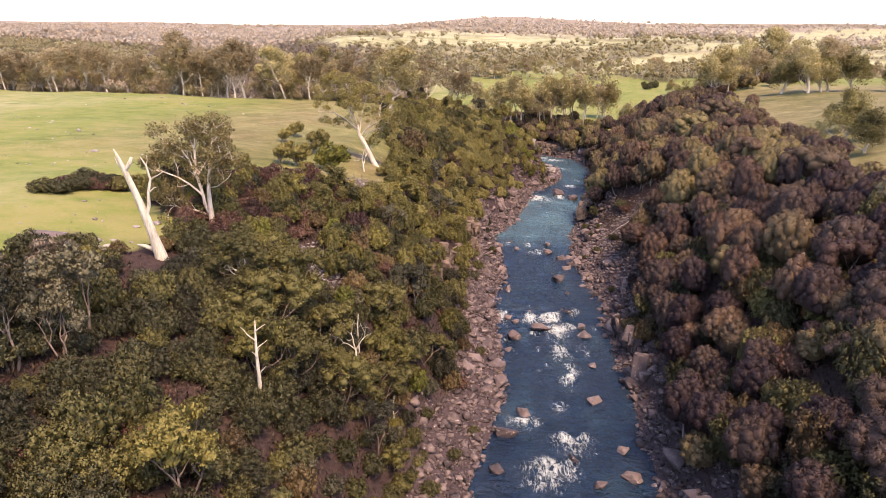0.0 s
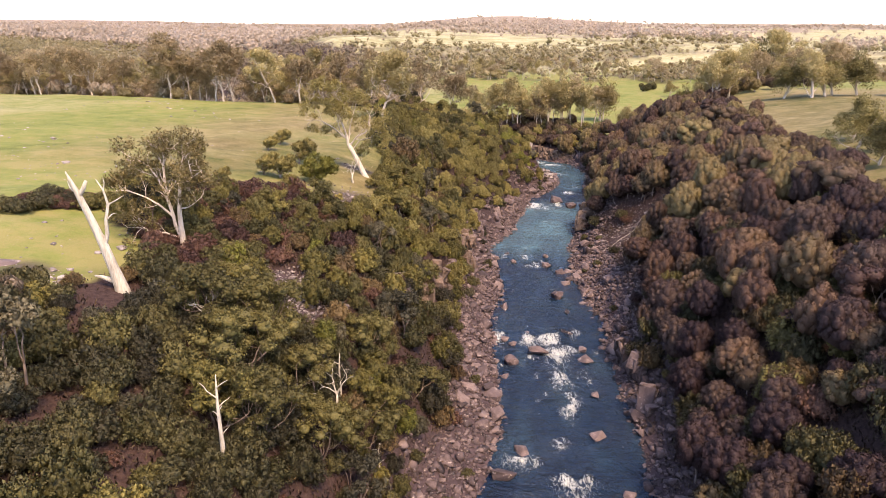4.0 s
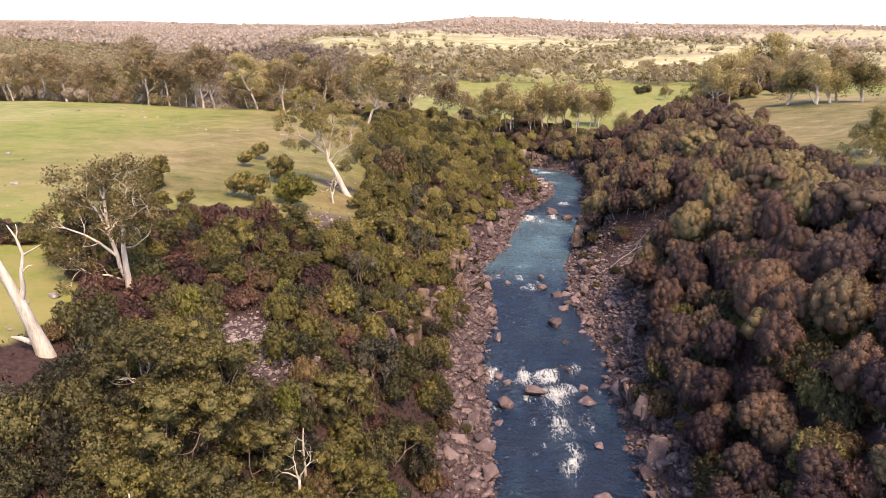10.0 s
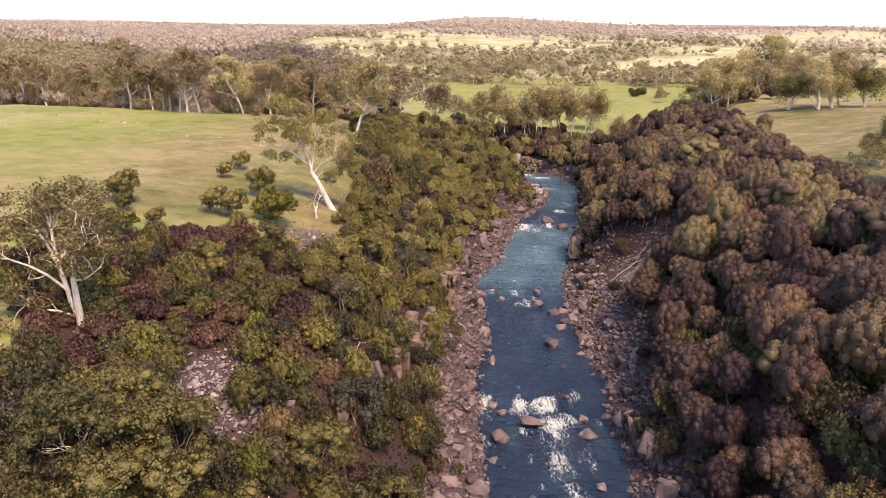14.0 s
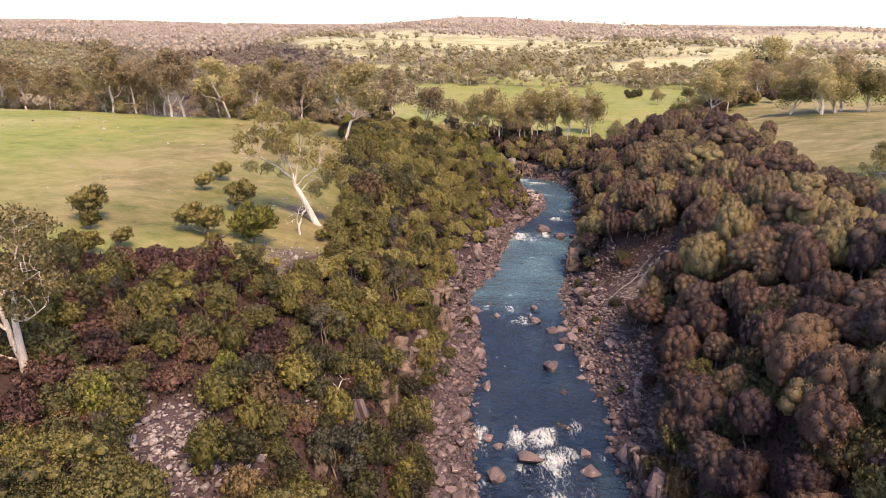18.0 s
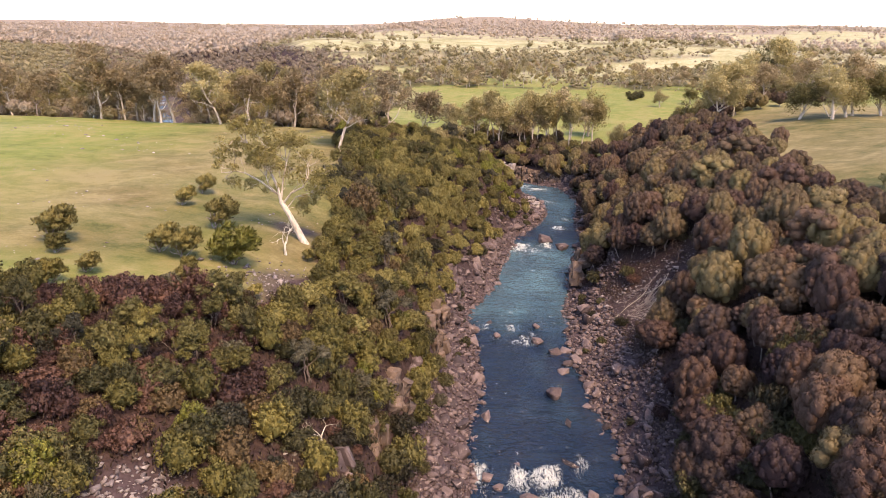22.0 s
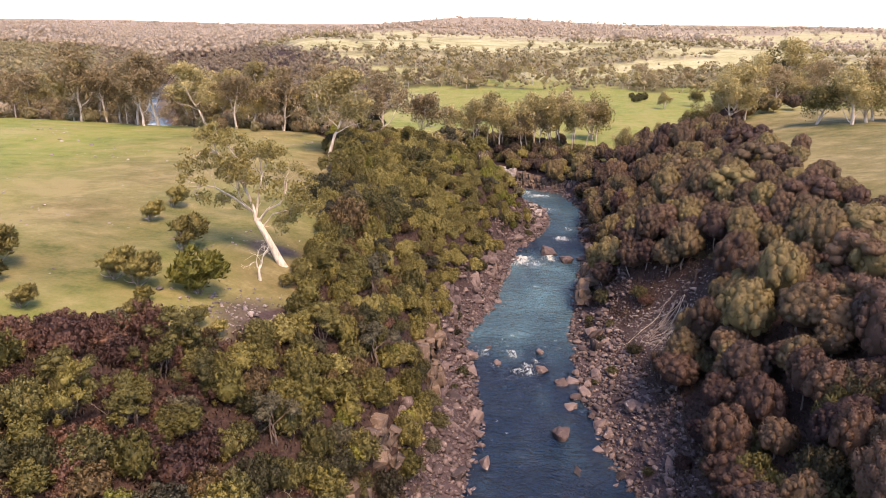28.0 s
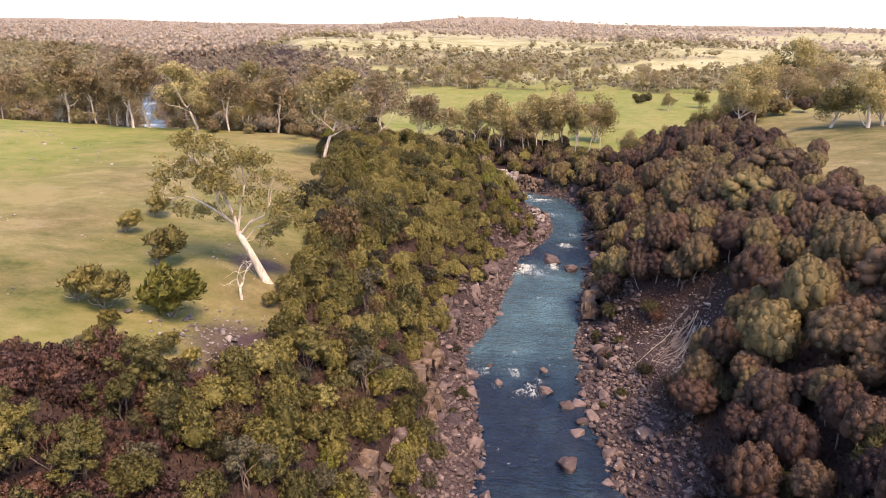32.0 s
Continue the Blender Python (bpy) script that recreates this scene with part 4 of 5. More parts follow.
SPARE = {"pale_olive_bush": (PALES, "light_tea_tree_bush", "light olive tea tree bush on the upper slope", "bush", "light tea tree bushes"),
         "olive_bush": (BROWNS, "brown_bush", "brown olive bush on the gorge slope", "bush", "brown bushes"),
         "brown_bush": (GREENS, "tea_tree_bush", "dark green tea tree bush on the gorge slope", "bush", "dark green bushes"),
         "tea_tree_bush": (BRIGHTS, "bright_green_bush", "fresh bright green bush on the gorge slope", "bush", "bright green bushes"),
         "wattle_bush": (BROWNS, "brown_bush", "brown olive bush on the gorge slope", "bush", "brown bushes"),
         "she_oak": (RUSTS, "rusty_she_oak", "rounded rusty brown she-oak tree on the gorge slope", "tree", "rusty she-oaks")}


def grow(kinds, name, label, category, group, x, y, scale=1.0, turn=None, tall=1.0):
    if counts.get(name, 0) >= 290 and name in SPARE:
        kinds, name, label, category, group = SPARE[name]
    counts[name] = counts.get(name, 0) + 1
    kind = kinds[rng.integers(len(kinds))]
    if any(kinds is k for k in (GREENS, HEATHS, BROWNS, BLUES, BRIGHTS, OLIVES, WATTLES, PALES, HAZEBUSH)):  # stems hidden in the leaves: one mesh
        ob = new(name, kind[1][1])
        ob.matrix_world = place(x, y, turn, scale, tall)
        return tagged(ob, label, category, group)
    return thing(name, kind, place(x, y, turn, scale, tall), label, category, group)


def jitter_grid(x0, x1, y0, y1, step, amount=0.42):
    gx, gy = np.meshgrid(np.arange(x0, x1, step), np.arange(y0, y1, step))
    gx = gx + (np.arange(gx.shape[0])[:, None] % 2) * step * 0.5
    return (gx + rng.uniform(-amount, amount, gx.shape) * step).ravel(), (gy + rng.uniform(-amount, amount, gy.shape) * step).ravel()


# open patches inside the bush: x, y, radius
CLEAR = ((13, 246, 8), (16, 238, 5), (17, 256, 7), (13, 264, 5), (-24.5, 78, 3.0), (-24, 76, 2.8), (-20, 70, 2.0), (-22, 73, 2.2), (-35.4, 62.6, 2.3), (-34, 60, 1.8), (-48, 66, 5), (-27, 119, 5), (-9.3, 110, 3), (-36.5, 65, 1.6), (-38.2, 64.2, 1.9), (-36.6, 62.2, 1.7), (31, 152, 8.5), (-13, 93, 1.5), (-37, 79, 1.3), (-36.6, 76.8, 1.9), (-36.2, 74.6, 1.6))


def build_left_bush():
    xs, ys = jitter_grid(-78, 26, 26, 262, 2.6, 0.46)
    d, right = river_field(xs, ys)
    ok = bushy(xs, ys) & ~right & (d > 7.0 - 2.6 * smooth(138, 156, ys) + vnoise(xs, ys, 8, 51))
    for cx, cy, cr in CLEAR:
        ok &= np.hypot(xs - cx, ys - cy) > cr
    for x, y, dd in zip(xs[ok], ys[ok], d[ok]):
        r, tone = rng.random(), float(vnoise(x, y, 14, 52)) + rng.normal(0, 0.35)
        # Foreground darkening is partly put into the planting: more dark bushes downstream
        tone += 0.3 * min(max((y - 80) / 45, -1), 0.8)  # dark scrub downstream, lighter wattles upstream
        if dd > 22 and tone < (0.3 if x < -24 and 82 < y < 112 else -0.2) and 70 < y < 128:
            pick = HEATHS, "heath_shrub", "low reddish brown heath shrub on the slope", "shrub", "heath shrubs", rng.uniform(0.85, 1.4)
        elif r < 0.05:
            pick = BLUES, "grey_green_bush", "pale grey green bush on the gorge slope", "bush", "grey green bushes", rng.uniform(0.7, 1.1)
        elif r < 0.12 and y > 58:
            pick = BRIGHTS, "bright_green_bush", "fresh bright green bush on the gorge slope", "bush", "bright green bushes", rng.uniform(0.6, 1.05)
        elif (tone > 0.5 or r < 0.2) and y > 56:
            pick = WATTLES, "wattle_bush", "tall yellow green wattle bush on the gorge slope", "bush", "wattle bushes", rng.uniform(0.75, 1.2)
        elif tone < -0.3 or (dd < 10 and r < 0.5) or (y < 68 and r < 0.75):
            pick = GREENS, "tea_tree_bush", "dark green tea tree bush on the gorge slope", "bush", "dark green bushes", rng.uniform(0.65, 1.15)
        elif r < 0.4:
            pick = BROWNS, "brown_bush", "brown olive bush on the gorge slope", "bush", "brown bushes", rng.uniform(0.7, 1.15)
        else:
            pick = OLIVES, "olive_bush", "dense olive green bush on the gorge slope", "bush", "olive bushes", rng.uniform(0.7, 1.2)
        if y > 112 and tone > -0.35 and rng.random() < (0.75 if y > 145 else 0.18):
            pick = PALES, "pale_olive_bush", "light olive bush on the upper gorge slope", "bush", "pale olive bushes", rng.uniform(0.7, 1.15)
        if rng.random() < (0.07 if y > 140 else 0.05) and dd > 8:
            pick = YOUNGS, "young_gum_tree", "young gum with thin pale stem and clumped crown", "tree", "young gums", rng.uniform(0.7, 1.15)
        grow(*pick[:5], x, y, pick[5] * rng.uniform(0.78, 1.2), None, rng.uniform(0.8, 1.35))


def build_left_filling():
    """Smaller shrubs that close the gaps between the large ones."""
    xs, ys = jitter_grid(-76, 24, 27, 262, 3.3, 0.48)
    d, right = river_field(xs, ys)
    ok = bushy(xs, ys) & ~right & (d > 5.6) & (rng.random(len(xs)) < np.where(ys < 98, 0.92, np.where(ys < 140, 0.4, 0.1)))
    for cx, cy, cr in CLEAR:
        ok &= np.hypot(xs - cx, ys - cy) > cr
    for x, y in zip(xs[ok], ys[ok]):
        r = rng.random()
        kinds = HEATHS if r < 0.3 else GREENS if r < 0.55 else BROWNS if r < 0.75 else BLUES if r < 0.85 else OLIVES
        grow(kinds, "scrub_bush" if y < 66 else "low_shrub" if y < 90 else "small_shrub", "low mixed shrub filling gaps on the gorge slope", "shrub", "low shrubs", x, y, rng.uniform(0.5, 0.95), None, rng.uniform(0.8, 1.3))


# how far the bush keeps from the water on the right bank
EDGE_R = ((50, 100, 115, 125, 150, 162, 172, 240, 270), (2.6, 3.0, 5.5, 8.5, 10, 9, 3, 1.2, 1.0))


def build_right_bush():
    xs, ys = jitter_grid(16, 100, 20, 290, 3.9, 0.42)
    d, right = river_field(xs, ys)
    ok = bushy(xs, ys) & right & (d > np.interp(ys, *EDGE_R) + 1.2 + vnoise(xs, ys, 9, 53))
    for cx, cy, cr in CLEAR:
        ok &= np.hypot(xs - cx, ys - cy) > cr
    for x, y, dd in zip(xs[ok], ys[ok], d[ok]):
        tone = float(vnoise(x, y, 16, 54)) + rng.normal(0, 0.4)
        # Towards the foreground more trees take the needles with shade in their colour
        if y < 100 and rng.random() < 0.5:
            grow(SHADEOAKS, "dark_she_oak", "rounded she-oak on the gorge slope, shade put into its colour", "tree", "dark she-oaks", x, y, tall=rng.uniform(0.8, 1.3), scale=rng.uniform(0.6, 1.15))
        elif tone > 0.5:
            grow(RUSTS, "rusty_she_oak", "rounded rusty brown she-oak tree on the gorge slope", "tree", "rusty she-oaks", x, y, tall=rng.uniform(0.8, 1.4), scale=rng.uniform(0.7, 1.2) * (1 - 0.22 * min(max((dd - 22) / 20, 0), 1)))
        elif tone < -0.35:
            grow(SMALLOAKS, "small_she_oak", "small rounded brown olive she-oak on the slope", "tree", "small she-oaks", x, y, rng.uniform(0.9, 1.4))
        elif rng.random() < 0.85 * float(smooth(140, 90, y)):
            grow(SHADEOAKS, "dark_she_oak", "rounded she-oak on the gorge slope, shade put into its colour", "tree", "dark she-oaks", x, y, tall=rng.uniform(0.8, 1.35), scale=rng.uniform(0.7, 1.2))
        else:
            grow(SHEOAKS, "she_oak", "rounded brown olive she-oak tree on the gorge slope", "tree", "she-oaks", x, y, tall=rng.uniform(0.8, 1.35), scale=rng.uniform(0.7, 1.25) * (1 - 0.22 * min(max((dd - 22) / 20, 0), 1)))
    for x, y, q in ((47, 128, 1.2), (44, 118, 1.1), (52, 142, 1.1), (38, 138, 1.0), (50, 110, 1.2), (42, 100, 1.0), (55, 160, 1.1), (48, 175, 1.1), (40, 186, 1.0), (58, 190, 1.2), (46, 205, 1.1), (36, 92, 0.9), (50, 88, 1.1), (62, 215, 1.2), (40, 78, 1.0)):
        grow(OPENOAKS, "spreading_she_oak", "spreading she-oak with bare grey limbs under rounded heads", "tree", "spreading she-oaks", x, y, q)
    xs, ys = jitter_grid(16, 96, 24, 272, 4.3, 0.45)
    xs, ys = xs + 2.1, ys + 2.1
    d, right = river_field(xs, ys)
    ok = bushy(xs, ys) & right & (d > np.interp(ys, *EDGE_R)) & (rng.random(len(xs)) < np.where(ys < 108, 0.98, 0.7))
    for cx, cy, cr in CLEAR:
        ok &= np.hypot(xs - cx, ys - cy) > cr
    for x, y in zip(xs[ok], ys[ok]):
        if y < 108:
            r = rng.random()
            grow(GREENS if r < 0.5 else OLIVES if r < 0.7 else BROWNS if r < 0.88 else HEATHS, "slope_bush", "dark mixed bush between the she-oak trees", "bush", "slope bushes", x, y, rng.uniform(0.9, 1.6), None, rng.uniform(0.9, 1.5))
        else:
            grow(GREENS if rng.random() < 0.5 else HEATHS, "understorey_bush", "dark green bush under the she-oak trees", "bush", "understorey bushes", x, y, rng.uniform(0.7, 1.15))


build_left_bush()
build_left_filling()
build_right_bush()

# single gum trees: x, y, height factor, kind
GUM_SPOTS = ((-38, 203, 1.5, 0), (-48, 235, 1.45, 0), (-61, 240, 1.3, 0), (-72, 247, 1.5, 0), (-84, 238, 1.35, 0), (-103, 246, 1.6, 0), (-104, 239, 1.3, 0),
             (-112, 250, 1.5, 0), (-128, 246, 1.7, 0), (-134, 251, 1.4, 0), (-158, 262, 1.3, 0), (-178, 258, 1.5, 0), (-30, 236, 1.3, 0), (-20, 250, 1.3, 0),
             (-8, 262, 1.2, 1), (-2, 270, 1.0, 1), (-14, 268, 1.3, 1), (26, 316, 1.45, 1), (20, 314, 1.3, 1), (31, 318, 1.4, 1), (14, 320, 1.35, 1),
             (36, 315, 1.2, 1), (6, 316, 1.25, 1), (-6, 322, 1.3, 1), (42, 322, 1.1, 1), (49, 350, 1.5, 2), (101, 236, 1.25, 2), (107, 240, 1.2, 2), (95, 243, 1.1, 2),
             (118, 242, 1.2, 2), (130, 238, 1.1, 2), (110, 322, 1.6, 2), (117, 327, 1.7, 2), (78, 262, 1.2, 0), (100, 318, 1.5, 2), (122, 318, 1.5, 0), (92, 300, 1.3, 2), (68, 140, 0.75, 2), (66, 128, 0.7, 2), (72, 150, 0.75, 2),
             (148, 252, 1.2, 2), (160, 246, 1.1, 2), (76, 262, 1.5, 0), (112, 246, 1.3, 0))


def build_gums():
    for x, y, s, k in GUM_SPOTS:
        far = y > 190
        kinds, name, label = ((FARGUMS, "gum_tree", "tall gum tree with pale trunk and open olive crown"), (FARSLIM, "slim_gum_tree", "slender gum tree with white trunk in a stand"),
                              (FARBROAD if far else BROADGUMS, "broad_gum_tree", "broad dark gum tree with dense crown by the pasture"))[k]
        grow(kinds, name, label, "tree", "gum trees", x, y, s * (1.35 if y > 310 else 1.15))


build_gums()


# ---- far woods and pasture trees ----
def far_tree_pieces(r, h, count, size, lobes_n=5, low=0.5):
    lobes = [((0, 0, h * 0.6), (r * 0.7, r * 0.7, h * 0.3))]
    for i in range(lobes_n):
        a = i * 1.3 + rng.uniform(0, 1)
        lobes.append(((math.cos(a) * r * 0.6, math.sin(a) * r * 0.6, h * rng.uniform(low, 0.88)), (r * 0.42, r * 0.42, h * 0.17)))
    p, n = on_lobes(lobes, count)
    pieces = [tufts(p, n, size, 1, 0.6, 0.5, 0.3, 0.5)]
    v, f = ICO[1]
    c, rr = lobes[0]
    pieces.append((np.array(c) + v * np.array(rr) * 0.8, f))
    return gather(pieces), tube([(0, 0, -0.5), (0.2, 0, h * 0.5), (0.5, 0.2, h * 0.95)], [h * 0.024, h * 0.018, h * 0.008], 4)


MID_SHAPES = [far_tree_pieces(rng.uniform(3.2, 4.8), rng.uniform(7, 10), 60, 1.1, 7) for _ in range(6)]
DOME_SHAPES = [far_tree_pieces(3.0, 6.5, 44, 1.0, 6, 0.35) for _ in range(5)]
HILL_SHAPES = [far_tree_pieces(4.5, 10, 24, 2.0, 6) for _ in range(6)]


def build_far_woods():
    y = np.concatenate([285 + 730 * rng.random(19000) ** 0.8, 1000 + 2150 * rng.random(12000) ** 1.3])
    x = rng.uniform(-0.95, 0.78, len(y)) * (y - 20)
    keep = (rng.random(len(y)) < wooded(x, y)) & ~((y < 430) & (x > -20)) & (y > 300 - 0.12 * np.abs(x) + 18 * vnoise(x, y, 20, 63))
    x, y = x[keep], y[keep]
    z, on_spur = ground_z(x, y), spur(x, y)
    leaves, trunks = ([], [], []), []
    for i in range(len(x)):
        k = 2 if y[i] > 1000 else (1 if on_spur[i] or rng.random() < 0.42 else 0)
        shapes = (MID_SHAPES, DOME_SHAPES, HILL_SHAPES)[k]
        (lv, lf), (tv, tf) = shapes[rng.integers(len(shapes))]
        s, a = (0.45 + 0.9 * rng.random() ** 1.6) * (1.0, 1.15 if on_spur[i] else 0.6, 1.3)[k], rng.uniform(0, 6.28)
        m = np.array(((math.cos(a), math.sin(a), 0), (-math.sin(a), math.cos(a), 0), (0, 0, 1))) * s
        leaves[k].append((np.concatenate([lv[:, :3] @ m + (x[i], y[i], z[i] - 0.3), lv[:, 3:] @ m / s], 1), lf))
        if k != 1 and rng.random() < 0.45:
            trunks.append((tv @ m + (x[i] + rng.normal(0, 1.5), y[i] - 1.5, z[i]), tf))
    # These leaf colours hold painted haze, palest on the far hills
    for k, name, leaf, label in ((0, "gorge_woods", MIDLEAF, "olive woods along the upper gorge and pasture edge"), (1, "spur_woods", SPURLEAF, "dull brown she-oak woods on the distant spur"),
                                 (2, "far_woods", FARLEAF, "far hill woods with haze put into their pale leaf colour")):
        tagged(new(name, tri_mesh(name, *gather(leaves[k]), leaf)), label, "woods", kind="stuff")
    tagged(new("far_trunks", tri_mesh("far_trunks", *gather(trunks), PALE_BARK)), "pale trunks of the trees on the far hills", "trunks", kind="stuff")


build_far_woods()


# ---- bend: bush and slim gums on the far bank ----
def build_bend():
    xs, ys = jitter_grid(-45, 62, 292, 350, 3.5)
    d, right = river_field(xs, ys)
    ok = right & (d > 5.2) & (d < 40 + 5 * vnoise(xs, ys, 9, 71) - smooth(30, 48, xs) * 27)
    for x, y in zip(xs[ok], ys[ok]):
        grow(GREENS if rng.random() < 0.25 else (PALES if rng.random() < 0.4 else SMALLOAKS), "bank_bush", "dark bush on the far bank of the bend", "bush", "bushes at the bend", x, y, rng.uniform(0.8, 1.4))
    for _ in range(15):
        x, y = rng.normal(20, 16), rng.normal(322, 7)
        if river_field(x, y)[0] > 8:
            grow(FARSLIM, "slim_gum_tree", "slender gum tree with white trunk in a stand", "tree", "gum trees", x, y, rng.uniform(1.25, 1.95))


# ---- gorge side woods behind the left pasture ----
def build_gorge_woods():
    xs, ys = jitter_grid(-300, 0, 232, 345, 6.4)
    d, right = river_field(xs, ys)
    edge = np.interp(xs, (-215, -150, -100, -60, -40, 0), (262, 250, 240, 232, 224, 262)) + 6 * vnoise(xs, ys, 12, 72)
    ok = ~right & (ys > edge) & (d > 5) & ~glimpse(xs, ys)
    for x, y, e in zip(xs[ok], ys[ok], edge[ok]):
        r = rng.random()
        if y < e + 9 and rng.random() < 0.45:
            r = 0.35 + 0.65 * r
        if r < 0.34:
            grow(FARGUMS, "gum_tree", "tall gum tree with pale trunk and open olive crown", "tree", "gum trees", x, y, rng.uniform(0.75, 1.6))
        elif r < 0.4:
            grow(DEADS, "dead_tree", "bare grey dead tree among the woods", "tree", "dead trees", x, y, rng.uniform(0.8, 1.3))
        elif r < 0.72:
            grow(HAZEBUSH, "woodland_bush", "olive bush between the gum trees", "bush", "woodland bushes", x, y, rng.uniform(0.9, 1.6))
        else:
            grow(HAZEOAKS, "woodland_she_oak", "rounded brown olive she-oak among gum trees", "tree", "woodland she-oaks", x, y, rng.uniform(0.9, 1.6))


# ---- pasture trees of the middle distance: x, y, scale, kind ----
MIDDLE = ((131, 466, 1.1, 2), (108, 452, 1.0, 2), (139, 444, 1.2, 2), (159, 458, 1.1, 0), (188, 478, 1.1, 2), (179, 486, 1.0, 2), (262, 596, 1.1, 2), (-28, 560, 0.9, 3), (-42, 565, 0.9, 3), (-15, 563, 0.8, 3),
          (36, 576, 0.9, 3), (89, 647, 0.9, 3), (152, 637, 0.9, 0), (338, 752, 1.2, 0), (185, 667, 0.9, 0), (211, 669, 0.9, 2), (10, 590, 0.9, 0), (-60, 540, 0.9, 0), (-5, 610, 0.9, 0), (60, 640, 0.8, 0),
          (110, 690, 0.9, 2), (20, 650, 0.8, 2), (-70, 600, 0.9, 2), (-30, 640, 0.9, 0), (130, 655, 0.9, 3), (240, 690, 0.9, 0), (270, 720, 1.0, 2), (300, 700, 0.9, 2))


def build_middle():
    for x, y, sc, k in MIDDLE:
        kinds, name, label = ((FARGUMS, "gum_tree", "tall gum tree with pale trunk and open olive crown"), (FARSLIM, "slim_gum_tree", "slender gum tree with white trunk in a stand"),
                              (FARBROAD, "broad_gum_tree", "broad dark gum tree with dense crown by the pasture"), (DEADS_WHITE, "dead_tree", "bleached white dead gum standing in the pasture"))[k]
        grow(kinds, name, label, "tree", "pasture trees", x, y, sc)
    for _ in range(150):
        x, y = rng.uniform(-90, 360), rng.uniform(545, 700)
        if wooded(x, y) > 0.1:
            grow(FARSLIM if rng.random() < 0.5 else FARGUMS, "pasture_tree", "gum tree with pale trunk on the pasture slope", "tree", "pasture trees", x, y, rng.uniform(0.6, 1.05))
    for _ in range(16):
        grow(DEADS_WHITE, "dead_tree", "bleached white dead gum standing in the pasture", "tree", "dead trees", rng.uniform(-60, 300), rng.uniform(548, 640), rng.uniform(0.6, 0.95))
    for _ in range(9):
        grow(OLIVES, "pasture_bush", "round dark green bush on the open meadow", "bush", "pasture bushes", 105 + rng.normal(0, 7), 500 + rng.normal(0, 7), rng.uniform(1.2, 1.9))


DEADS_WHITE = [dead_variant(13, 0.28, 3, WHITE_BARK) for _ in range(2)]
def build_right_shoulder():
    """She-oaks and gums where the right plateau falls to the meadow."""
    xs, ys = jitter_grid(50, 135, 262, 345, 5.0)
    d, right = river_field(xs, ys)
    ok = right & (d > 14) & (ys < 300 + 0.42 * (xs - 50)) & (ys > 268 + 0.2 * (xs - 60)) & (rng.random(len(xs)) < 0.75)
    for x, y in zip(xs[ok], ys[ok]):
        r = rng.random()
        if r < 0.16:
            grow(FARGUMS if rng.random() < 0.5 else FARBROAD, "shoulder_gum_tree", "gum tree with olive crown below the pasture edge", "tree", "gum trees", x, y, rng.uniform(0.8, 1.35))
        else:
            grow(SMALLOAKS, "shoulder_she_oak", "rounded she-oak below the pasture edge", "tree", "she-oaks by the meadow", x, y, rng.uniform(0.8, 1.4))


build_right_shoulder()
build_bend()
build_gorge_woods()
build_middle()


# ---- single trees and shrubs that stand out ----
def dead_giant():
    """The broken bleached trunk above the gorge: trunk, fork, side stem, stub."""
    wood = [tube([(0.1, 0.1, -0.8), (0, 0, 0.6), (-0.3, -0.3, 2.6), (-0.75, -0.65, 5.2), (-1.3, -1.15, 8), (-1.75, -1.6, 10.2), (-2.05, -1.85, 11.4), (-2.3, -2.0, 12.3)],
                 [0.85, 0.66, 0.5, 0.42, 0.33, 0.27, 0.17, 0.05], 10),
            tube([(-1.75, -1.6, 10.0), (-1.2, -1.5, 10.7), (-0.85, -1.5, 11.4)], [0.24, 0.2, 0.14], 7),
            tube([(-1.8, -1.6, 10.2), (-2.3, -1.7, 10.7), (-2.5, -1.7, 11.4)], [0.12, 0.07, 0.03], 5),
            tube([(-0.1, 0, 1.1), (-0.9, -0.1, 1.3), (-1.6, -0.2, 1.6), (-2.4, -0.25, 1.75)], [0.34, 0.26, 0.2, 0.08], 7),
            tube([(-0.65, -0.6, 5.0), (-0.2, -0.6, 6.2), (-0.1, -0.6, 7.6), (0.25, -0.5, 9.0), (0.05, -0.6, 10.4), (-0.5, -0.6, 11.4)], [0.24, 0.19, 0.15, 0.12, 0.09, 0.03], 6),
            tube([(0.25, -0.5, 9.0), (1.0, -0.4, 9.4), (1.8, -0.3, 9.9)], [0.09, 0.06, 0.02], 5),
            tube([(0.0, -0.6, 7.6), (0.5, -0.5, 8.1), (0.9, -0.4, 8.2)], [0.08, 0.05, 0.02], 5),
            tube([(0.05, -0.6, 10.4), (0.2, -0.5, 11.0), (0.15, -0.5, 11.5)], [0.06, 0.04, 0.02], 5)]
    names = ("trunk", "fork", "twig", "stub", "side_stem", "twig", "twig", "twig")
    parts = [(n, tri_mesh(n, *w, WHITE_BARK, True)) for n, w in zip(names, wood)]
    thing("dead_tree", parts, place(-36.4, 65.2, 0.0), "huge bleached dead trunk with a broken top on the gorge rim", "tree", "dead trees")


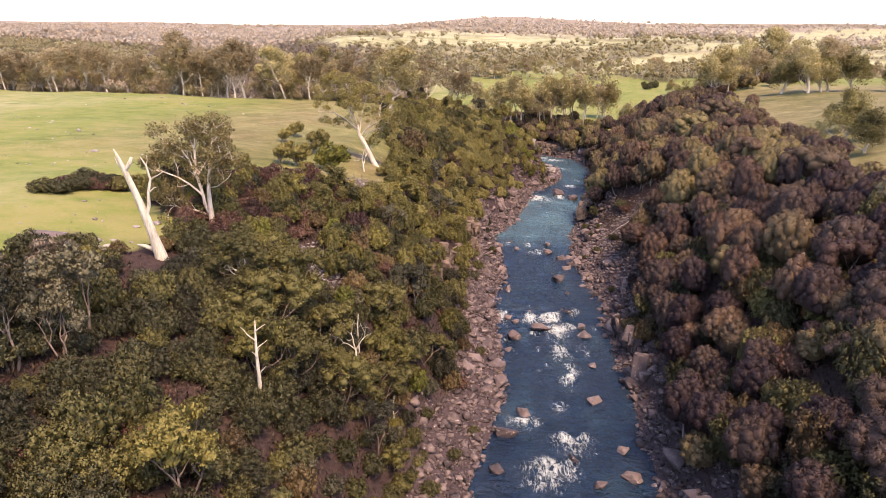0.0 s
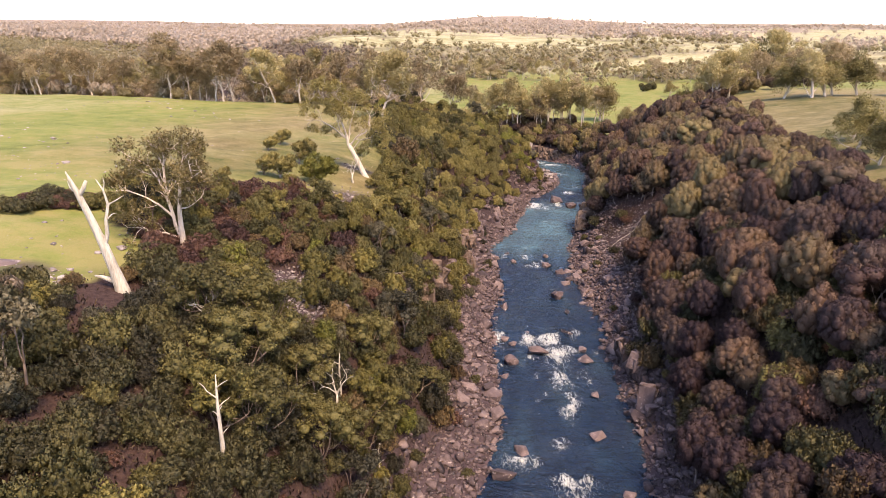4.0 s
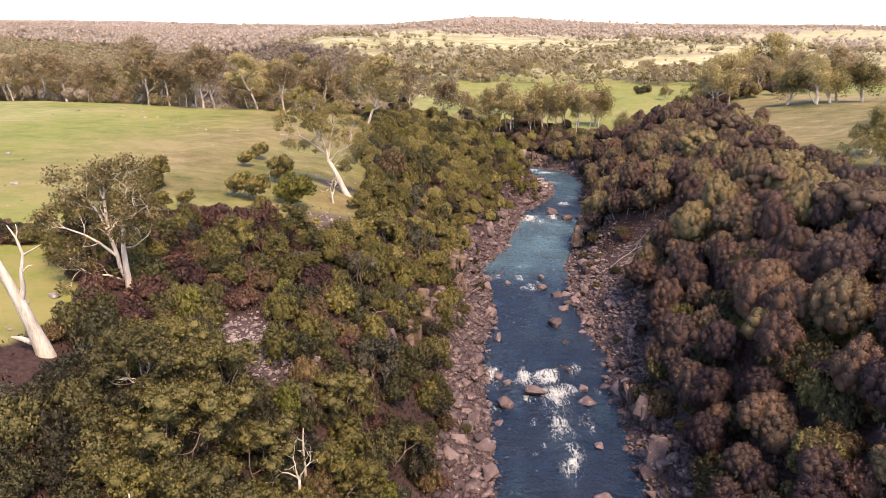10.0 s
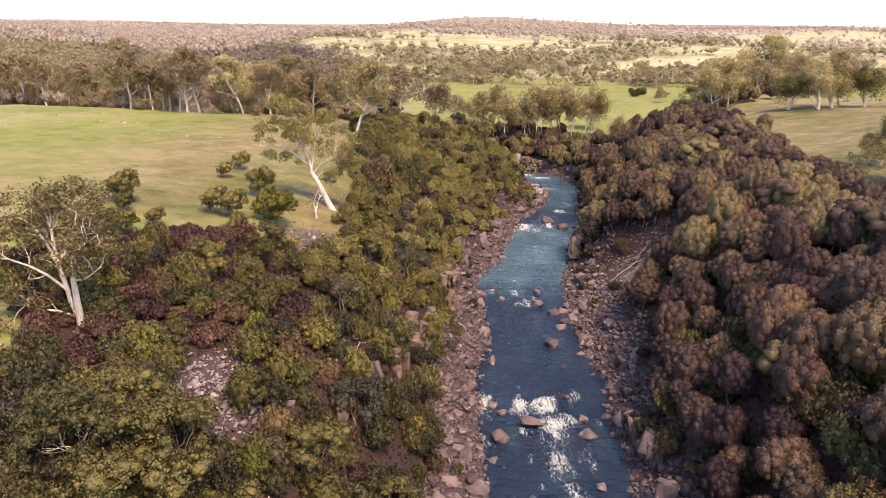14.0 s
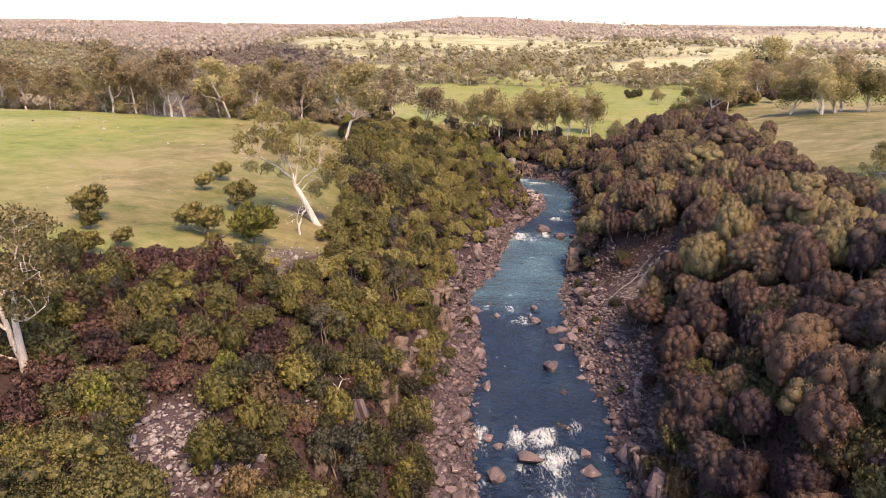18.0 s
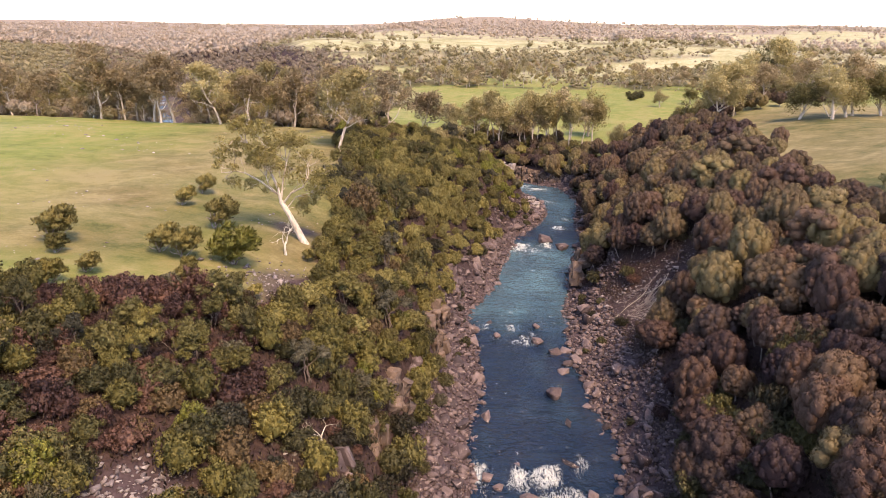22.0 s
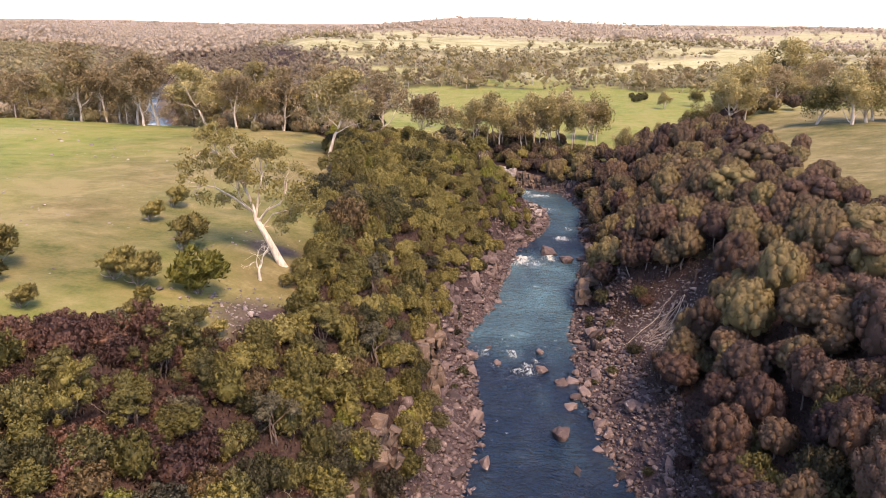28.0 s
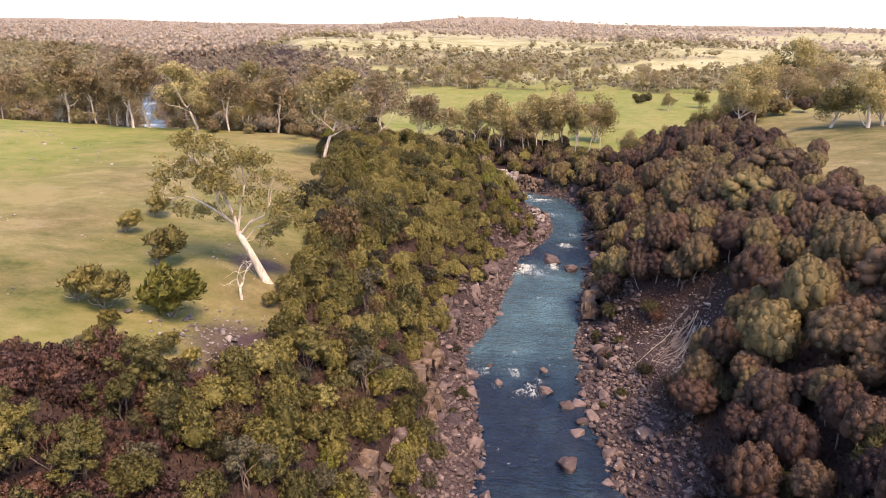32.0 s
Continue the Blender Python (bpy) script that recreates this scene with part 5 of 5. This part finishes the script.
def hand_gum(bole, limbs, leaf, twig, density):
    """A gum with given bole (path, radii) and limbs (path, radius); twigs and airy leaf clumps grow from the limbs' ends."""
    wood, tips, pieces = [tube(bole[0], bole[1], 9)], [], []
    for path, r in limbs:
        path = np.array(path, float)
        wood.append(tube(path, np.linspace(r, r * 0.5, len(path)), 7))
        for _ in range(4):
            branching(path[-1], unit(path[-1] - path[-2] + rng.normal(0, 0.9, 3)), twig, r * 0.45, 2, wood, tips, (2, 4), 0.22, 0.08, 0.7, 0.55)
        for k in (-2, -2, -3):
            branching(path[k], unit(path[-1] - path[-2] + rng.normal(0, 1.2, 3)), twig * 0.9, r * 0.35, 1, wood, tips, (2, 4), 0.22, 0.08, 0.7, 0.55)
    for t in tips:
        q = rng.uniform(0.5, 0.95)
        p, n = on_lobes([(tuple(t), (q, q, q * 0.65))], density, -0.8)
        pieces.append(tufts(p * 0.85 + t * 0.15 + rng.normal(0, q * 0.2, p.shape), n, 0.25, 1, 0.8, 0.34, -0.1))
    return (("trunk", tri_mesh("trunk", *gather(wood), PALE_BARK, True)), ("crown", tri_mesh("crown", *gather(pieces), leaf)))


def build_heroes():
    dead_giant()
    for x, y, h in ((-19, 48.3, 8.5), (-14.7, 64.4, 5.5), (-10.5, 62, 4.0)):
        wood = [tube([(0, 0, -0.6), (0.05, 0, h * 0.35), (-0.05, 0.1, h * 0.7), (0.1, 0, h)], [0.2 * h / 8, 0.16 * h / 8, 0.11 * h / 8, 0.03], 7)]
        for k in range(6):
            z = h * (0.42 + 0.09 * k)
            a = k * 2.4 + rng.uniform(-0.4, 0.4)
            wood.append(tube(wander((0, 0.03, z), (math.cos(a), math.sin(a), 0.7), h * rng.uniform(0.1, 0.2), 4, 0.2, 0.1)[0], np.linspace(0.06, 0.015, 5) * h / 8, 5))
        parts = [("trunk" if i == 0 else "branch", tri_mesh("branch" if i else "trunk", *w, WHITE_BARK, True)) for i, w in enumerate(wood)]
        thing("dead_tree", parts, place(x, y, 0.0), "tall bleached snag with broken side branches above bushes", "tree", "dead trees")
    lean = hand_gum((((0.4, 0, -0.6), (0, 0, 0.4), (-0.9, 0.05, 2.4), (-2.0, 0.1, 4.6), (-3.0, 0.15, 6.4)), (0.75, 0.56, 0.46, 0.4, 0.36)), (
        (((-3, 0.1, 6.2), (-3.4, 0.3, 8.4), (-4.6, 0.4, 11.2), (-6.2, 0.3, 13.2), (-7.5, 0.2, 15.0)), 0.24), (((-3.5, 0.2, 7.4), (-5.6, -0.5, 9.4), (-7.8, -0.8, 10.7), (-9.3, -1, 11.0)), 0.15),
        (((-2.7, 0.1, 6.0), (-1.2, -0.3, 7.8), (0.6, -0.4, 8.7), (1.3, -0.2, 10)), 0.17), (((-3, 0.2, 6.6), (-2.7, 0.8, 9.4), (-2.1, 1.2, 12.2)), 0.18), (((-2.2, 0.1, 5.2), (-0.8, 0.6, 7.0), (1.4, 0.9, 7.6)), 0.1),
        (((-4.4, 0.4, 11), (-3.4, -0.6, 12.6), (-3.6, -1.0, 14)), 0.1), (((-3.2, 0.2, 7.2), (-4.2, -1.2, 9), (-4.4, -1.8, 10.6)), 0.11)), GUM, 2.1, 95)
    thing("leaning_gum_tree", lean, place(-27.4, 132.3, 0.0), "old leaning gum with thick pale trunk at the pasture edge", "tree", "gum trees")
    rim = hand_gum((((0.1, 0, -0.6), (0, 0, 0.3), (-0.1, 0.05, 2.4), (-0.05, 0, 4.6), (0.2, 0.1, 6.6), (0.3, 0.1, 8.0)), (0.5, 0.4, 0.3, 0.24, 0.18, 0.14)), (
        (((-0.2, 0, 1.2), (-0.9, 0.3, 2.4), (-1.1, 0.4, 3.6), (-1.6, 0.5, 5.5), (-1.7, 0.5, 7.5), (-1.6, 0.4, 9.6)), 0.26), (((-0.3, 0, 1.0), (-1.8, -0.4, 1.7), (-3.6, -0.7, 1.9), (-4.4, -0.8, 2.4)), 0.13),
        (((-1.1, 0.3, 3.6), (-2.6, 0.1, 5.0), (-3.9, -0.2, 5.9), (-5.4, -0.4, 6.5)), 0.15), (((-1.6, 0.5, 5.6), (-2.6, 0.8, 7.8), (-3.8, 1.0, 9.4), (-5.2, 1.2, 10.0)), 0.14),
        (((0, 0, 4.6), (1.3, -0.3, 4.9), (2.3, -0.5, 5.6)), 0.1), (((0.2, 0.1, 6.6), (1.2, -0.4, 7.8), (2.4, -0.8, 8.6)), 0.12), (((0.3, 0.1, 7.9), (0.4, 0.6, 9.4), (0.7, 0.8, 10.6)), 0.12),
        (((-1.6, 0.5, 6.0), (-0.9, 1.6, 7.6), (-0.6, 2.4, 9.0)), 0.12), (((-1.2, 0.4, 4.2), (-2.4, 1.4, 6.0), (-3.4, 2.0, 7.6)), 0.12)), RIMLEAF, 1.7, 44)
    thing("gum_tree", rim, place(-37.2, 79.1, 0.0), "gum with twin pale stems and brown olive crown on the rim", "tree", "gum trees")
    # yellow olive tea trees of the downstream slope
    for x, y, q in ((-22, 58.5, 1.0), (-26.3, 62, 1.0), (-21.5, 64.5, 1.05), (-18.5, 53, 0.95), (-14.5, 57, 0.8), (-12, 61, 0.75), (-11, 67, 0.8),  (-17, 61, 0.8),
                    (-27, 68, 0.75),  (-9.5, 58, 0.65), (-14, 72, 0.7), (-29.4, 106, 0.7), (-24, 101, 0.6), (-33, 95, 0.6), (-18, 118, 0.7), (-21, 139, 0.7)):
        grow(CLUMPS, "tea_tree", "crooked tea tree with yellow olive clumped crown and pale limbs", "tree", "tea trees", x, y, q)
    for x, y, s, lab in ((-28.4, 127, 1.0, "small bare bleached tree beside the leaning gum"), (-14.4, 92.3, 0.6, "short white snag with broken twigs on the slope"),
                         (-14.5, 61.8, 0.5, "short pale snag between bushes"), (-25.5, 62, 0.5, "pale crooked dead branches among wattles")):
        thing("dead_tree", DEADS_WHITE[rng.integers(2)] if s < 0.6 else BLEACHED[rng.integers(2)], place(x, y, None, s), lab, "tree", "dead trees")
    for x, y, s in ((39, 134, 1.6), (42.5, 127, 1.5), (39, 150, 1.3), (34, 162, 1.3), (46, 127, 1.6), (37, 157, 1.3), (44, 96, 1.4), (36, 104, 1.2), (40, 112, 1.5), (33, 76, 1.1), (41, 70, 1.5), (28, 62, 1.0)):
        thing("bare_she_oak", TWIGGY[rng.integers(3)], place(x, y, None, s), "half bare grey twiggy she-oak on the slope", "tree", "bare she-oaks")
    for x, y, q in ((-41.2, 55.6, 1.25), (-44.5, 51.5, 1.1)):
        thing("drooping_bush", DROOPING[rng.integers(2)], place(x, y, None, q), "dry pale drooping bush on the gorge rim", "bush", "dry bushes")
    for x, y, s in ((-22, 54, 0.7), (-20, 66, 0.6), (-26, 70, 0.6)):
        thing("dry_bush", TWIGGY[rng.integers(3)], place(x, y, None, s), "dry grey leafless bush on the gorge rim", "bush", "dry bushes")
    for x, y, q, k in ((-50.1, 140.6, 1.0, 0), (-50.5, 149, 1.1, 2), (-39.8, 129.5, 1.5, 2), (-32.9, 118.9, 1.75, 3), (-42.5, 118.2, 1.25, 0), (-39.1, 117.3, 1.3, 0), (-56.3, 117.2, 1.5, 0), (-35.3, 108.9, 0.9, 0),
                       (-29.2, 106.5, 1.0, 1), (-53, 113, 0.8, 1), (-46, 108, 0.8, 0), (-30.5, 112.5, 0.7, 0), (-36.5, 113.5, 0.6, 1), (-28, 112, 0.6, 0), (-47.5, 104, 0.9, 1), (-25.5, 127, 0.6, 2), (-33, 151, 0.7, 2)):
        lab = ("windswept pale olive shrub on the pasture", "yellow green wattle shrub on the pasture edge", "dense dark olive shrub leaning with the wind", "bright green feathery shrub on the pasture")[k]
        thing("pasture_shrub", SWEPT[k], place(x, y, rng.uniform(-0.35, 0.35), q), lab, "shrub", "shrubs on the pasture")
    for i in range(44):
        x, y = rng.uniform(-64, -46), 0.0
        y = 84 + (x + 64) * 0.45 + rng.normal(0, 2.0)
        grow(HEATHS if rng.random() < 0.4 else (GREENS, OLIVES, BROWNS)[i % 3], "heath_shrub", "low reddish brown heath shrub on the slope", "shrub", "heath shrubs", x, y, rng.uniform(0.6, 1.1), None, 0.75)
    rock(BOULDERS[2], -49.3, 66.6, 3.4, "flat dark purple brown rock sheet in the grass", "stones on the slope", turn=0.2, flat=0.12, name="rock_slab", z=float(ground_z(-49.3, 66.6)) + 0.05)
    for x, y, q in ((-42.5, 64.5, 0.9), (-41.4, 63.2, 0.8), (-40.6, 64.6, 0.6), (-42, 74.5, 0.8), (-40.5, 73.2, 0.5), (-43.4, 72.4, 0.6), (-39.6, 71.8, 0.5), (-44.2, 66.4, 0.5)):
        rock(GREYSTONES[rng.integers(6)], x, y, q, "pale grey lichened stone lying on the slope", "stones on the slope", name="stone", flat=0.7)
    grow(BROWNS, "golden_bush", "large round golden brown bush above the gorge", "bush", "golden bushes", -22.6, 152.4, 2.0, None, 1.25)
    grow(GREENS, "round_bush", "large dark green bush at the pasture edge", "bush", "round bushes", -30.5, 166, 1.9, None, 1.1)
    # bare reddish shrubs and green tufts on the scree
    x, y, d = bank_points(1400, 1.5, 7.0, 45, 240)
    for i in range(min(190, len(x))):
        grow(TWIGLETS if rng.random() < 0.72 else GREENS, "bank_shrub", "small reddish bare shrub between the bank stones", "shrub", "bank shrubs", x[i], y[i], rng.uniform(0.35, 0.7))
    # fallen branches heaped on the scree
    for i in range(30):
        x, y = 34.5 + rng.normal(0, 1.1), 155 + rng.normal(0, 1.2)
        d = np.array((-0.75 + rng.normal(0, 0.18), -0.6 + rng.normal(0, 0.22), 0))
        path = wander((0, 0, 0), d, rng.uniform(4, 10), 8, 0.09)[0]
        path[:, 2] = ground_z(path[:, 0] + x, path[:, 1] + y) + rng.uniform(0.25, 0.9) + 0.1 * rng.normal(0, 1, 9) - ground_z(x, y)
        ob = new("fallen_branch", tri_mesh("fallen_branch", *tube(path, np.linspace(0.07, 0.018, 9), 5), GREY_BARK if i % 3 else WHITE_BARK, True))
        ob.location = (x, y, float(ground_z(x, y)))
        tagged(ob, "bleached fallen branch lying on grey scree", "branch", "fallen branches")


BLEACHED = [dead_variant(7.5, 0.2, 4, WHITE_BARK, spread=0.7, fork=0.25) for _ in range(2)]
TWIGLETS = [dead_variant(3.2, 0.05, 4, DRYTWIG, spread=0.9, fork=0.15) for _ in range(3)]
build_heroes()


# ---- undergrowth between the bushes ----
def build_undergrowth():
    n = 420000
    x, y = rng.uniform(-70, 85, n), rng.uniform(2, 268, n)
    d, right = river_field(x, y)
    ok = bushy(x, y) & (d > np.where(right, np.interp(y, *EDGE_R) - 1, 6.0))
    for cx, cy, cr in CLEAR:
        ok &= np.hypot(x - cx, y - cy) > cr * rng.uniform(0.5, 1.1, n)
    x, y = x[ok], y[ok]
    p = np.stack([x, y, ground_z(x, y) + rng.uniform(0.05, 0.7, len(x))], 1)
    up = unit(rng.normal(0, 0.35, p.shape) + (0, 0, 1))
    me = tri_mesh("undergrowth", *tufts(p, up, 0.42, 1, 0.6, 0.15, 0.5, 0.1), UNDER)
    tagged(new("undergrowth", me), "low scrub tufts between the bushes, gap shade in their colour", "undergrowth", kind="stuff")


# Low scrub with the dark of the bush gaps put into its leaf colour
UNDER = leaf_material("shaded_undergrowth_leaves", (0.020, 0.013, 0.011), (0.048, 0.034, 0.022), (0.095, 0.070, 0.036), 0.15, 0.6, 0.5, 0.2)
build_undergrowth()
